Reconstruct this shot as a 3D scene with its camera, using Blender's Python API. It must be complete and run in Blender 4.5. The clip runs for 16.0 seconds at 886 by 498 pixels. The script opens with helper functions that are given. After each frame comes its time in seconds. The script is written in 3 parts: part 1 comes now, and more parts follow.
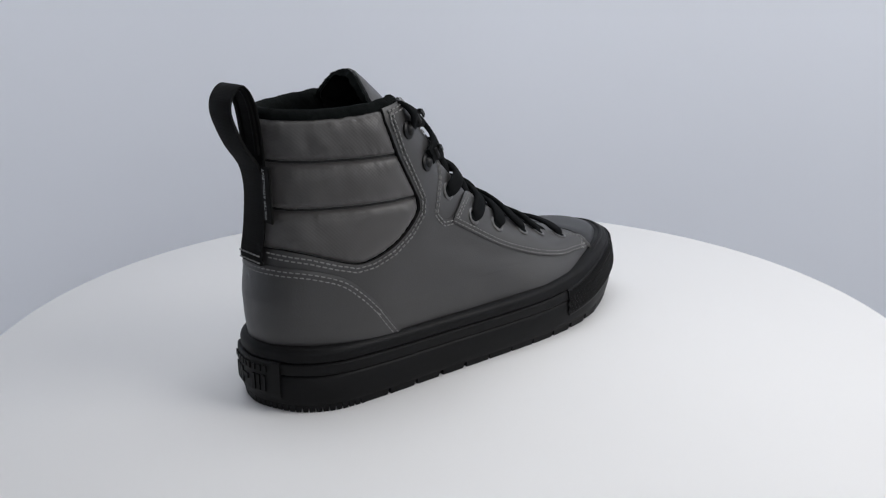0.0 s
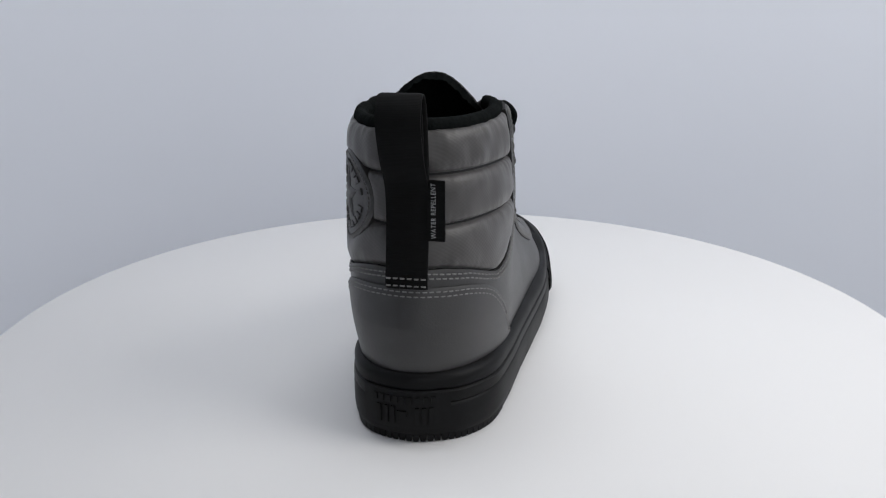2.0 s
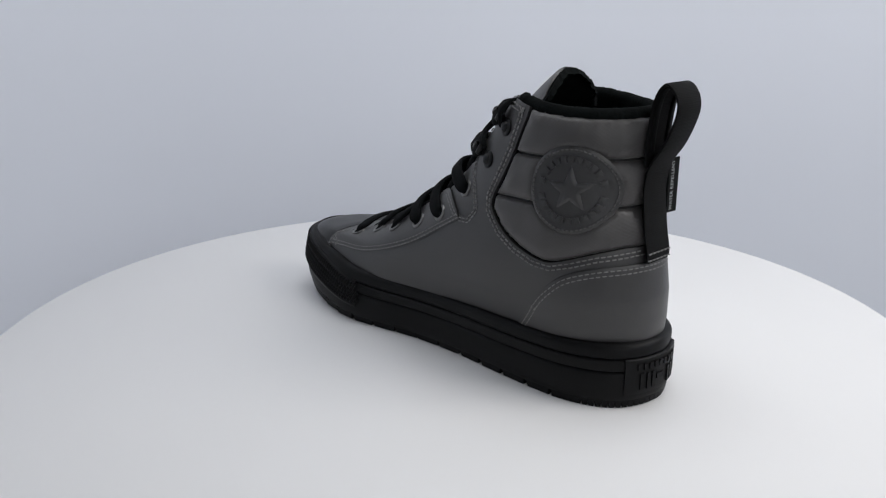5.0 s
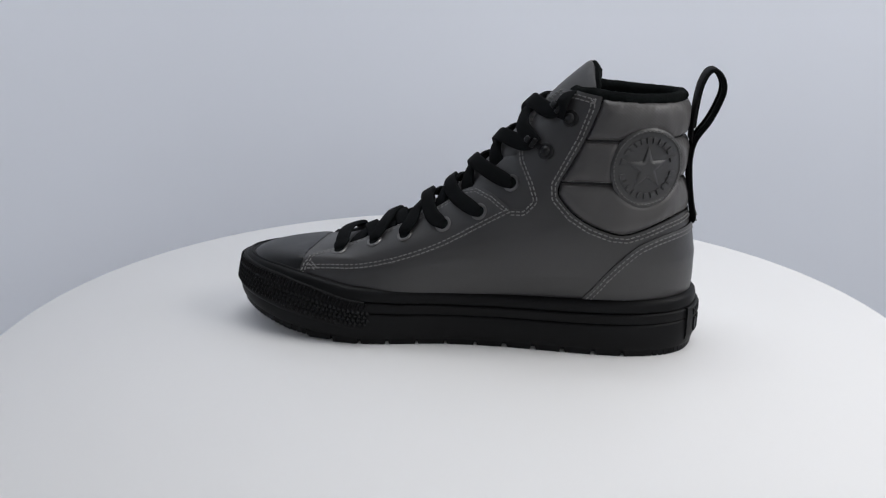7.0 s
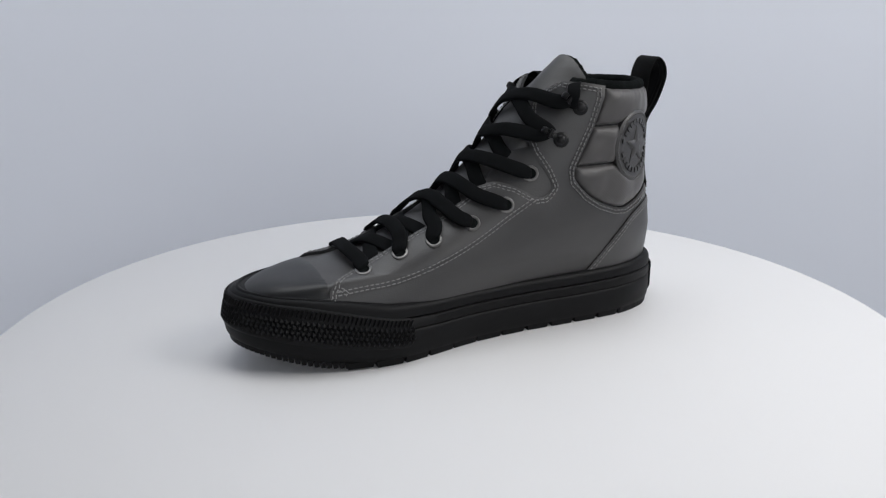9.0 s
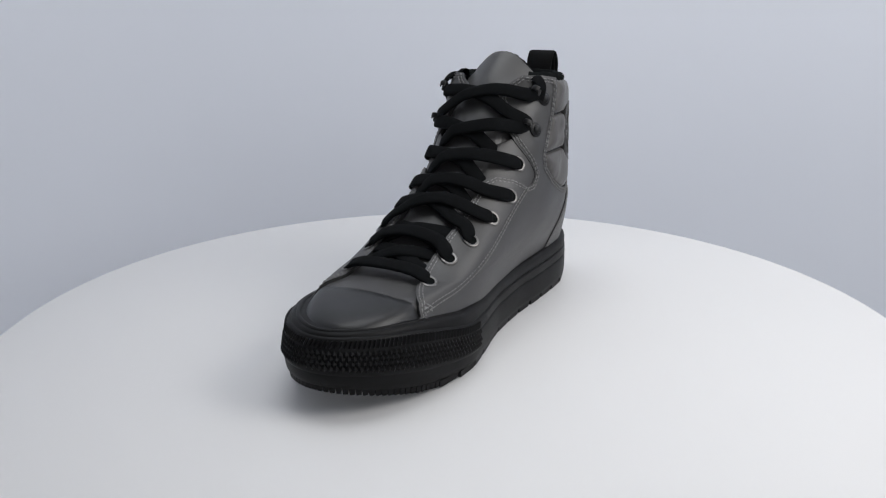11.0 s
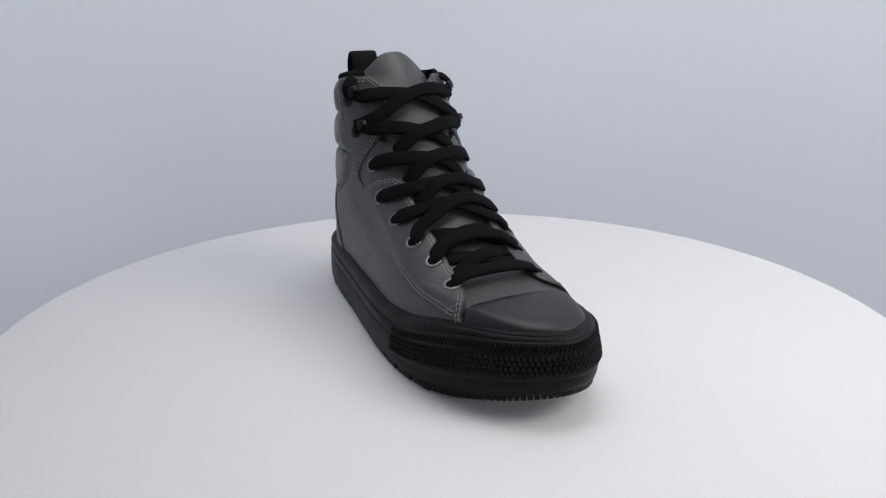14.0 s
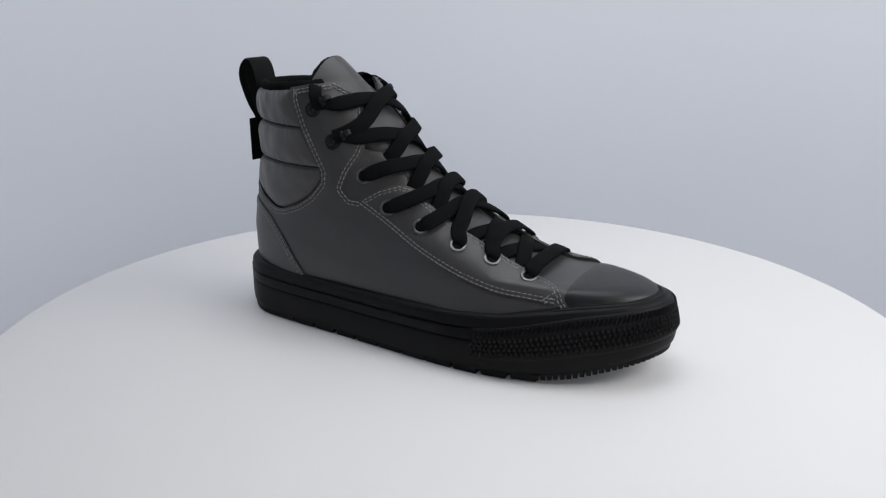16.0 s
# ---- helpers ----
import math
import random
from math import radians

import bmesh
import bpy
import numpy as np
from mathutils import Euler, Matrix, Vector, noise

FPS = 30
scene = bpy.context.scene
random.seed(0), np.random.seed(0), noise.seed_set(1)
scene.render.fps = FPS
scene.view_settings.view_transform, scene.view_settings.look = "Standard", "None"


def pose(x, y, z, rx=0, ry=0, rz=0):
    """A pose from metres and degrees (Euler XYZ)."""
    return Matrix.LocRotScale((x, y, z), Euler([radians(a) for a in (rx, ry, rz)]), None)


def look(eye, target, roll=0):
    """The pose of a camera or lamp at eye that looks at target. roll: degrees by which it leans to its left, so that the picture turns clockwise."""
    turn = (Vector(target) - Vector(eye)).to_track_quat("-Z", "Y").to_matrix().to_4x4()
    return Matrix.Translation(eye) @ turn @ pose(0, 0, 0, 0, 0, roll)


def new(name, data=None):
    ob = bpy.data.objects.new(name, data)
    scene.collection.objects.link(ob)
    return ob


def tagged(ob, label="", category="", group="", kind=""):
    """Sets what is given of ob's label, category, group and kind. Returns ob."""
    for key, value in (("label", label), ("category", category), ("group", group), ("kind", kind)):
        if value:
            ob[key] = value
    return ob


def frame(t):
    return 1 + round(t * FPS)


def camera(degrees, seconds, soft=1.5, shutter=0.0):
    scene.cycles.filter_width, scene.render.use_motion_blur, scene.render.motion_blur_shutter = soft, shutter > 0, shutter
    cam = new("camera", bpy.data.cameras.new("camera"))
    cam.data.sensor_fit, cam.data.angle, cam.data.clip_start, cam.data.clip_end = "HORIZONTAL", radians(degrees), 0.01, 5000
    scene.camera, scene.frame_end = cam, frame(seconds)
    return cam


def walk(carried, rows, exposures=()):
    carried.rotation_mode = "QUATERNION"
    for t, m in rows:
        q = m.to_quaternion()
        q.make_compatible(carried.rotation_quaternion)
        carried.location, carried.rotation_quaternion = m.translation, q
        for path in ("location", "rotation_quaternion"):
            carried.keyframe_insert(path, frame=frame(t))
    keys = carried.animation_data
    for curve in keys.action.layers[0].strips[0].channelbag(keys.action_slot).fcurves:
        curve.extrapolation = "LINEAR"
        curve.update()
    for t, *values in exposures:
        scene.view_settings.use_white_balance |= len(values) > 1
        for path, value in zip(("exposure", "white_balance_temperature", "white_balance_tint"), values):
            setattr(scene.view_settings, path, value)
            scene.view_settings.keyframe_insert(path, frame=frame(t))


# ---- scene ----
from mathutils import geometry

EYE = (0.0, -0.5163, 0.2131)
AIM = (-0.00608, -0.00044, 0.05356)
cam = camera(56.85, 16.0, soft=1.2)
walk(cam, [(0.0, look(EYE, AIM, -0.24)), (16.0, look(EYE, AIM, -0.24))], exposures=[(0.0, 0.0), (16.0, 0.0)])

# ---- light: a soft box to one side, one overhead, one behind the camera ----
world = bpy.data.worlds.new("world")
world.use_nodes = True
world.node_tree.nodes["Background"].inputs[0].default_value = (0.75, 0.82, 1.0, 1)
world.node_tree.nodes["Background"].inputs[1].default_value = 0.2
scene.world = world


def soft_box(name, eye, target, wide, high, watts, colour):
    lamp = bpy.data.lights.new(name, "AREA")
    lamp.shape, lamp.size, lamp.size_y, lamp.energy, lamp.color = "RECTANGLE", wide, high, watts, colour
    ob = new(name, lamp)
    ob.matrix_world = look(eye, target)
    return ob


soft_box("key_soft_box", (1.0, -0.32, 0.88), (0, 0, 0.0), 0.7, 0.7, 9.0, (1.0, 0.98, 0.96))
soft_box("top_soft_box", (0.0, 0.12, 1.5), (0, 0.0, 0), 1.1, 0.65, 8.4, (0.96, 0.98, 1.0))
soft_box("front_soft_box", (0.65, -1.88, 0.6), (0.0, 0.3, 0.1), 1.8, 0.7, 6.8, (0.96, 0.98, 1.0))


# ---- materials ----
def material(name, base, rough, second=None, scale=60, fine=900, bump=0.15, spread=0.5, metal=0.0, spec=0.5, sheen=0.0, weave=0, speck=0.0):
    m = bpy.data.materials.new(name)
    m.use_nodes = True
    nt = m.node_tree
    bsdf = nt.nodes["Principled BSDF"]
    bsdf.inputs["Roughness"].default_value, bsdf.inputs["Metallic"].default_value = rough, metal
    bsdf.inputs["Specular IOR Level"].default_value = spec
    if sheen:
        bsdf.inputs["Sheen Weight"].default_value = sheen
    tex = nt.nodes.new("ShaderNodeTexCoord")

    def noise_node(sc, detail=4):
        n = nt.nodes.new("ShaderNodeTexNoise")
        n.inputs["Scale"].default_value, n.inputs["Detail"].default_value = sc, detail
        nt.links.new(tex.outputs["Object"], n.inputs["Vector"])
        return n
    big, small = noise_node(scale), noise_node(fine, 3)
    ramp = nt.nodes.new("ShaderNodeMapRange")
    ramp.inputs["From Min"].default_value, ramp.inputs["From Max"].default_value = 0.5 - spread / 2, 0.5 + spread / 2
    nt.links.new(big.outputs["Fac"], ramp.inputs["Value"])
    mix = nt.nodes.new("ShaderNodeMix")
    mix.data_type = "RGBA"
    second = second or tuple(c * 0.8 for c in base)
    mix.inputs[6].default_value, mix.inputs[7].default_value = (*second, 1), (*base, 1)
    nt.links.new(ramp.outputs["Result"], mix.inputs["Factor"])
    out = mix.outputs[2]
    if speck:
        mix2 = nt.nodes.new("ShaderNodeMix")
        mix2.data_type, mix2.blend_type = "RGBA", "MULTIPLY"
        mix2.inputs["Factor"].default_value = speck
        nt.links.new(out, mix2.inputs[6])
        nt.links.new(small.outputs["Color"], mix2.inputs[7])
        out = mix2.outputs[2]
    nt.links.new(out, bsdf.inputs["Base Color"])
    rr = nt.nodes.new("ShaderNodeMapRange")
    rr.inputs["To Min"].default_value, rr.inputs["To Max"].default_value = max(0.05, rough - 0.08), min(1, rough + 0.08)
    nt.links.new(big.outputs["Fac"], rr.inputs["Value"])
    nt.links.new(rr.outputs["Result"], bsdf.inputs["Roughness"])
    if bump:
        b = nt.nodes.new("ShaderNodeBump")
        b.inputs["Strength"].default_value, b.inputs["Distance"].default_value = bump, 0.0006
        height = small.outputs["Fac"]
        if weave:
            hs = []
            for direction, turn in (("X", 40), ("Z", 40)):
                mp = nt.nodes.new("ShaderNodeMapping")
                mp.inputs["Rotation"].default_value = (0, radians(turn), 0)
                nt.links.new(tex.outputs["Object"], mp.inputs["Vector"])
                w = nt.nodes.new("ShaderNodeTexWave")
                w.bands_direction = direction
                w.inputs["Scale"].default_value, w.inputs["Distortion"].default_value = weave, 0.4
                nt.links.new(mp.outputs["Vector"], w.inputs["Vector"])
                hs.append(w.outputs["Fac"])
            add = nt.nodes.new("ShaderNodeMath")
            nt.links.new(hs[0], add.inputs[0])
            nt.links.new(hs[1], add.inputs[1])
            height = add.outputs[0]
        nt.links.new(height, b.inputs["Height"])
        nt.links.new(b.outputs["Normal"], bsdf.inputs["Normal"])
    return m


LEATHER = material("grey_leather", (0.0245, 0.0231, 0.0229), 0.47, (0.019, 0.0179, 0.0178), 45, 1100, 0.2, spec=0.75, sheen=0.06)
CANVAS = material("grey_nylon", (0.059, 0.0552, 0.054), 0.48, (0.05, 0.0468, 0.046), 40, 1500, 0.07, weave=230, spec=0.5, sheen=0.2)
RUBBER = material("black_rubber", (0.0045, 0.0045, 0.005), 0.5, (0.0035, 0.0035, 0.004), 50, 900, 0.12, spec=0.15)
CAP = material("satin_black_rubber", (0.007, 0.0073, 0.008), 0.37, (0.006, 0.0063, 0.007), 40, 1600, 0.08, spec=0.4)
FLEECE = material("black_fleece", (0.009, 0.0105, 0.0105), 0.95, (0.005, 0.006, 0.006), 120, 700, 0.9, spec=0.03)
LACE = material("black_lace", (0.0062, 0.0068, 0.0075), 0.9, (0.0045, 0.005, 0.0055), 90, 900, 0.12, weave=420, spec=0.07)
WEBBING = material("black_webbing", (0.006, 0.0063, 0.0067), 0.8, (0.003, 0.003, 0.003), 90, 900, 0.2, weave=420, spec=0.14)
THREAD = material("grey_thread", (0.23, 0.226, 0.222), 0.8, (0.15, 0.147, 0.144), 200, 2000, 0.2)
DARK_THREAD = material("dark_grey_thread", (0.12, 0.118, 0.115), 0.8, (0.09, 0.088, 0.086), 200, 2000, 0.2)
METAL = material("dark_metal", (0.2, 0.194, 0.189), 0.34, (0.15, 0.145, 0.14), 150, 900, 0.05, metal=1.0)
BLACK_METAL = material("black_metal", (0.005, 0.005, 0.0055), 0.4, (0.004, 0.004, 0.0045), 150, 900, 0.05, spec=0.28)
INK = material("pale_print", (0.42, 0.43, 0.43), 0.7, (0.34, 0.35, 0.35), 400, 2000, 0.1)
EDGE = material("raw_black_edge", (0.012, 0.012, 0.012), 0.7, (0.008, 0.008, 0.008), 300, 900, 0.1)
DISC = material("white_acrylic", (0.735, 0.731, 0.731), 0.5, (0.72, 0.716, 0.716), 3, 300, 0.02, spec=0.3)
WALL = material("pale_blue_wall", (0.83, 0.86, 0.93), 0.85, (0.815, 0.845, 0.915), 1.5, 200, 0.04, spec=0.2)
ROOM = material("grey_room_paint", (0.42, 0.43, 0.45), 0.85, (0.39, 0.40, 0.42), 1.5, 200, 0.04, spec=0.2)
# out of view; kept pale so its bounce brightens the lower backdrop
FLOOR = material("pale_grey_floor", (0.55, 0.55, 0.56), 0.8, (0.5, 0.5, 0.51), 2, 100, 0.05)


# ---- mesh helpers ----
def box_bm(bm, lo, hi):
    made = bmesh.ops.create_cube(bm, size=1.0)["verts"]
    for v in made:
        v.co = Vector([lo[k] + (v.co[k] + 0.5) * (hi[k] - lo[k]) for k in range(3)])
    return made


def finish(name, bm, mat, parent=None, label="", smooth=True):
    me = bpy.data.meshes.new(name)
    bm.to_mesh(me)
    bm.free()
    me.materials.append(mat)
    if smooth:
        for poly in me.polygons:
            poly.use_smooth = True
    ob = new(name, me)
    if parent is not None:
        ob.parent = parent
    if label:
        ob["label"] = label
    return ob


def part(name, bm, mat, parent, label="", sharp=40):
    ob = finish(name, bm, mat, parent, label)
    ob.data.set_sharp_from_angle(angle=radians(sharp))
    return ob


def mesh_part(name, verts, faces, mat, parent, label="", sharp=40):
    """verts in millimetres."""
    me = bpy.data.meshes.new(name)
    me.from_pydata([tuple(v) for v in np.asarray(verts) * 0.001], [], [tuple(int(i) for i in f) for f in faces])
    me.materials.append(mat)
    me.polygons.foreach_set("use_smooth", [True] * len(me.polygons))
    me.set_sharp_from_angle(angle=radians(sharp))
    ob = new(name, me)
    ob.parent = parent
    if label:
        ob["label"] = label
    return ob


def loft(rings, closed_ring=True, closed_rows=False, cap=False):
    """Faces over rings of equal length."""
    n, faces = len(rings[0]), []
    rows = len(rings) if closed_rows else len(rings) - 1
    for r in range(rows):
        a, b = r * n, ((r + 1) % len(rings)) * n
        for k in range(n if closed_ring else n - 1):
            j = (k + 1) % n
            faces.append((a + k, a + j, b + j, b + k))
    if cap:
        faces.append(tuple(range(n))[::-1])
        faces.append(tuple((len(rings) - 1) * n + k for k in range(n)))
    return np.vstack(rings), faces


# ---- shape of the last, in millimetres: toe towards +x, inner side towards +y ----
PROFILE = [(26, 139), (36, 139), (42.5, 138.6), (46.3, 136.4), (49, 131.8), (50.7, 124.3), (51.6, 113), (52.3, 102), (53, 93),
           (56.2, 77), (61.8, 59), (70.2, 39), (79, 22), (94, 0), (109, -17), (121, -29), (137, -43), (150, -56), (160, -65), (176, -83), (186, -94)]
HEEL_Z, HEEL_X = (26, 45, 60, 83, 105, 124, 154, 186), (-149.5, -151, -151, -147.5, -144, -143.5, -143, -143)
ROUND_Z, ROUND_L = (28, 45, 52, 58, 62, 68, 77, 87, 107, 126, 145, 156, 163, 186), (62, 54, 50, 46, 45, 47, 50, 52, 52, 46, 38, 24, 17, 15)
WIDE_X = (-120, -95, -70, -40, 0, 30, 60, 90, 125)
WIDE_Z = (28, 45, 58, 80, 110, 158, 180)
INNER = ((32, 32, 32, 31, 35, 42, 44, 40, 34), (36, 36, 37, 37.5, 40.5, 43, 41, 36, 33), (38.5, 41, 43, 42, 41, 40, 33, 25, 22),
         (40, 43, 44, 40.5, 35.5, 34.5, 34.5, 34.5, 34.5), (40, 43, 40.5, 35.5, 32.5, 32.5, 32.5, 32.5, 32.5), (39.5, 40, 34.5, 33, 33, 33, 33, 33, 33), (34, 26, 12, 9, 9, 9, 9, 9, 9))
OUTER = ((38, 39, 40, 43, 47, 51, 50, 43, 36), (38, 40, 42, 43, 45, 46, 42.5, 38, 34), (38, 40, 41, 41, 40, 38, 29, 24.5, 21),
         (38, 40, 40, 37, 33.5, 33.5, 33.5, 33.5, 33.5), (38, 40.5, 40.5, 35, 31.5, 31.5, 31.5, 31.5, 31.5), (37.5, 40, 38, 35, 35, 35, 35, 35, 35), (34, 26, 12, 9, 9, 9, 9, 9, 9))
MID_Y = -6.0


def smooth_line(points, per=24):
    """A curve through the points."""
    p = np.array(points, float)
    q = np.vstack([2 * p[0] - p[1], p, 2 * p[-1] - p[-2]])
    out = []
    for k in range(len(p) - 1):
        a, b, c, d = q[k:k + 4]
        for t in np.arange(per) / per:
            out.append(0.5 * (2 * b + (c - a) * t + (2 * a - 5 * b + 4 * c - d) * t * t + (3 * b - a - 3 * c + d) * t ** 3))
    return np.array(out + [p[-1]])


def evenly(points, step, closed=False):
    """Points at even steps along a polyline."""
    p = np.array(points, float)
    if closed:
        p = np.vstack([p, p[:1]])
    s = np.concatenate([[0], np.cumsum(np.linalg.norm(np.diff(p, axis=0), axis=1))])
    n = max(2, int(round(s[-1] / step)) + 1)
    w = np.linspace(0, s[-1], n)
    r = np.stack([np.interp(w, s, p[:, k]) for k in range(p.shape[1])], 1)
    return r[:-1] if closed else r


_prof = smooth_line(PROFILE)
_rise = np.concatenate([[0], np.cumsum(np.linalg.norm(np.diff(_prof, axis=0), axis=1))])
_gz, _gx = np.arange(20, 192, 2.0), np.arange(-160, 156, 2.0)


def _lattice(table):
    rows = np.array([np.interp(_gx, WIDE_X, r) for r in table])
    g = np.array([np.interp(_gz, WIDE_Z, rows[:, k]) for k in range(len(_gx))]).T
    for axis in (0, 1):
        for _ in range(3):
            pad = [(3, 3) if a == axis else (0, 0) for a in (0, 1)]
            h = np.pad(g, pad, mode="edge")
            g = sum(np.take(h, np.arange(j, j + g.shape[axis]), axis) for j in range(7)) / 7
    return g


_wide = {1: _lattice(INNER), -1: _lattice(OUTER)}


def _bilinear(g, x, z):
    i, j = np.clip((z - _gz[0]) / 2, 0, len(_gz) - 1.001), np.clip((x - _gx[0]) / 2, 0, len(_gx) - 1.001)
    a, b = i.astype(int), j.astype(int)
    s, t = i - a, j - b
    return (g[a, b] * (1 - t) + g[a, b + 1] * t) * (1 - s) + (g[a + 1, b] * (1 - t) + g[a + 1, b + 1] * t) * s


def front_x(z):
    return np.interp(z, _prof[:, 0], _prof[:, 1])


def mid_y(x):
    """The middle line, which bends to the inner side at the toe."""
    return MID_Y + 7.5 * np.clip((np.asarray(x, float) - 55) / 85, 0, 1) ** 1.3


def heel_x(z):
    return np.interp(z, HEEL_Z, HEEL_X)


def skin(u, z):
    """The upper's surface at u (0 at the heel, +1 round the inner side to the front, -1 round the outer) and height z."""
    u, z = np.broadcast_arrays(np.asarray(u, float), np.asarray(z, float))
    a, xf, xb = np.abs(u), front_x(z), heel_x(z)
    side = np.sign(u) * np.where(a > 1, -1, 1)
    x = xb + (xf - xb) * (1 - np.cos(np.pi * a)) / 2
    lf = np.interp(z, ROUND_Z, ROUND_L)
    rb = (1 - (1 - np.clip((x - xb) / np.where(side >= 0, 49, 61), 0, 1)) ** 2.1) ** (1 / 2.1)
    rf = (1 - (1 - np.clip((xf - x) / lf, 0, 1)) ** 2.2) ** (1 / 2.2)
    w = np.where(side >= 0, _bilinear(_wide[1], x, z), _bilinear(_wide[-1], x, z))
    return np.stack([x, mid_y(x) + side * w * rb * rf, z], -1)


def skin_normal(u, z):
    u, z = np.broadcast_arrays(np.asarray(u, float), np.asarray(z, float))
    e = 2e-3
    n = np.cross(skin(u + e, z) - skin(u - e, z), skin(u, z + 0.4) - skin(u, z - 0.4))
    n = -n
    return n / np.maximum(np.linalg.norm(n, axis=-1, keepdims=True), 1e-9)


def on_skin(u, z, d=0.0):
    return skin(u, z) + skin_normal(u, z) * np.asarray(d, float)[..., None]


def u_of(x, z, side):
    z = np.asarray(z, float)
    xb, xf = heel_x(z), front_x(z)
    return side * np.arccos(np.clip(1 - 2 * (np.asarray(x, float) - xb) / (xf - xb), -1, 1)) / np.pi


def u_half(half, z, side):
    """u near the front where the surface is half millimetres off the middle."""
    grid = side * np.linspace(1.0, 0.55, 300)
    out = []
    for h, zz in zip(np.broadcast_to(half, np.shape(z)).ravel(), np.ravel(z)):
        p = skin(grid, zz)
        y = np.abs(p[:, 1] - mid_y(p[:, 0]))
        out.append(grid[int(np.argmax(y >= h)) if (y >= h).any() else -1])
    return np.array(out)


# ---- room and turntable ----
def room():
    bm = bmesh.new()
    box_bm(bm, (-2.0, -2.2, -0.87), (2.0, 1.4, -0.82))
    tagged(finish("floor", bm, FLOOR, smooth=False), "plain studio floor out of view, pale to bounce light onto the backdrop", "floor", kind="structure")
    # curved pale backdrop wall, 4 cm thick
    plan = smooth_line([(-2.0, -2.2), (-1.6, -0.8), (-1.05, 0.1), (-0.5, 0.47), (0.1, 0.54), (0.65, 0.43), (1.2, 0.2), (1.75, -0.6), (2.0, -2.2)], 12)
    tang = np.gradient(plan, axis=0)
    nor = np.stack([-tang[:, 1], tang[:, 0]], 1)
    nor /= np.linalg.norm(nor, axis=1, keepdims=True)
    out = plan + nor * 0.04
    rings = [np.column_stack([c, np.full(len(c), z)]) for c, z in ((plan, -0.82), (plan, 2.2), (out, 2.2), (out, -0.82))]
    v, f = loft(rings, closed_ring=False, closed_rows=True)
    me = bpy.data.meshes.new("backdrop")
    me.from_pydata([tuple(p) for p in v], [], f)
    me.materials.append(WALL)
    for poly in me.polygons:
        poly.use_smooth = True
    me.set_sharp_from_angle(angle=radians(40))
    tagged(new("backdrop", me), "seamless pale blue-white curved studio backdrop", "backdrop", kind="structure")
    bm = bmesh.new()
    box_bm(bm, (-2.0, -2.26, -0.82), (2.0, -2.2, 2.2))
    tagged(finish("wall_south", bm, ROOM, smooth=False), "plain pale studio wall", "wall", kind="structure")
    bm = bmesh.new()
    box_bm(bm, (-2.0, -2.26, 2.2), (2.0, 1.4, 2.26))
    tagged(finish("ceiling", bm, ROOM, smooth=False), "plain pale studio ceiling", "ceiling", kind="structure")


def turned(profile, steps=160):
    """Turned solid from (radius, z) pairs, closed at both ends."""
    a = np.linspace(0, 2 * np.pi, steps, endpoint=False)
    rings = [np.column_stack([r * np.cos(a), r * np.sin(a), np.full(steps, z)]) for r, z in profile]
    return loft(rings, cap=True)


def turntable():
    base = new("turntable")
    v, f = turned([(297, -18), (299.4, -17), (300, -15.5), (300, -2.0), (299.6, -0.7), (298.6, 0)])
    mesh_part("disc", v, f, DISC, base, "smooth matt white round turntable disc", 50)
    v, f = turned([(120, -820), (120, -18.5)], 64)
    mesh_part("pedestal", v, f, DISC, base, "plain white round pedestal", 50)
    return tagged(base, "round matt white turntable disc turning under the boot", "turntable")


room()
turntable_disc = turntable()


# ---- boot helpers ----
def rise(z):
    return np.interp(z, _prof[:, 0], _rise)


def fall(v):
    return np.interp(v, _rise, _prof[:, 0])


def line_u(points, side):
    """(x, z) pairs on one side as (u, z)."""
    p = np.array(points, float)
    out = [p[0]]
    for a, b in zip(p[:-1], p[1:]):
        n = max(1, int(np.ceil(np.linalg.norm(b - a) / 2.0)))
        out += [a + (b - a) * k / n for k in range(1, n + 1)]
    p = np.array(out)
    return np.column_stack([u_of(p[:, 0], p[:, 1], side), p[:, 1]])


def inside_poly(pts, poly):
    x, y = pts[:, 0], pts[:, 1]
    hit = np.zeros(len(pts), bool)
    for (x0, y0), (x1, y1) in zip(poly, np.roll(poly, -1, axis=0)):
        if y0 != y1:
            hit ^= ((y0 > y) != (y1 > y)) & (x < (x1 - x0) * (y - y0) / (y1 - y0) + x0)
    return hit


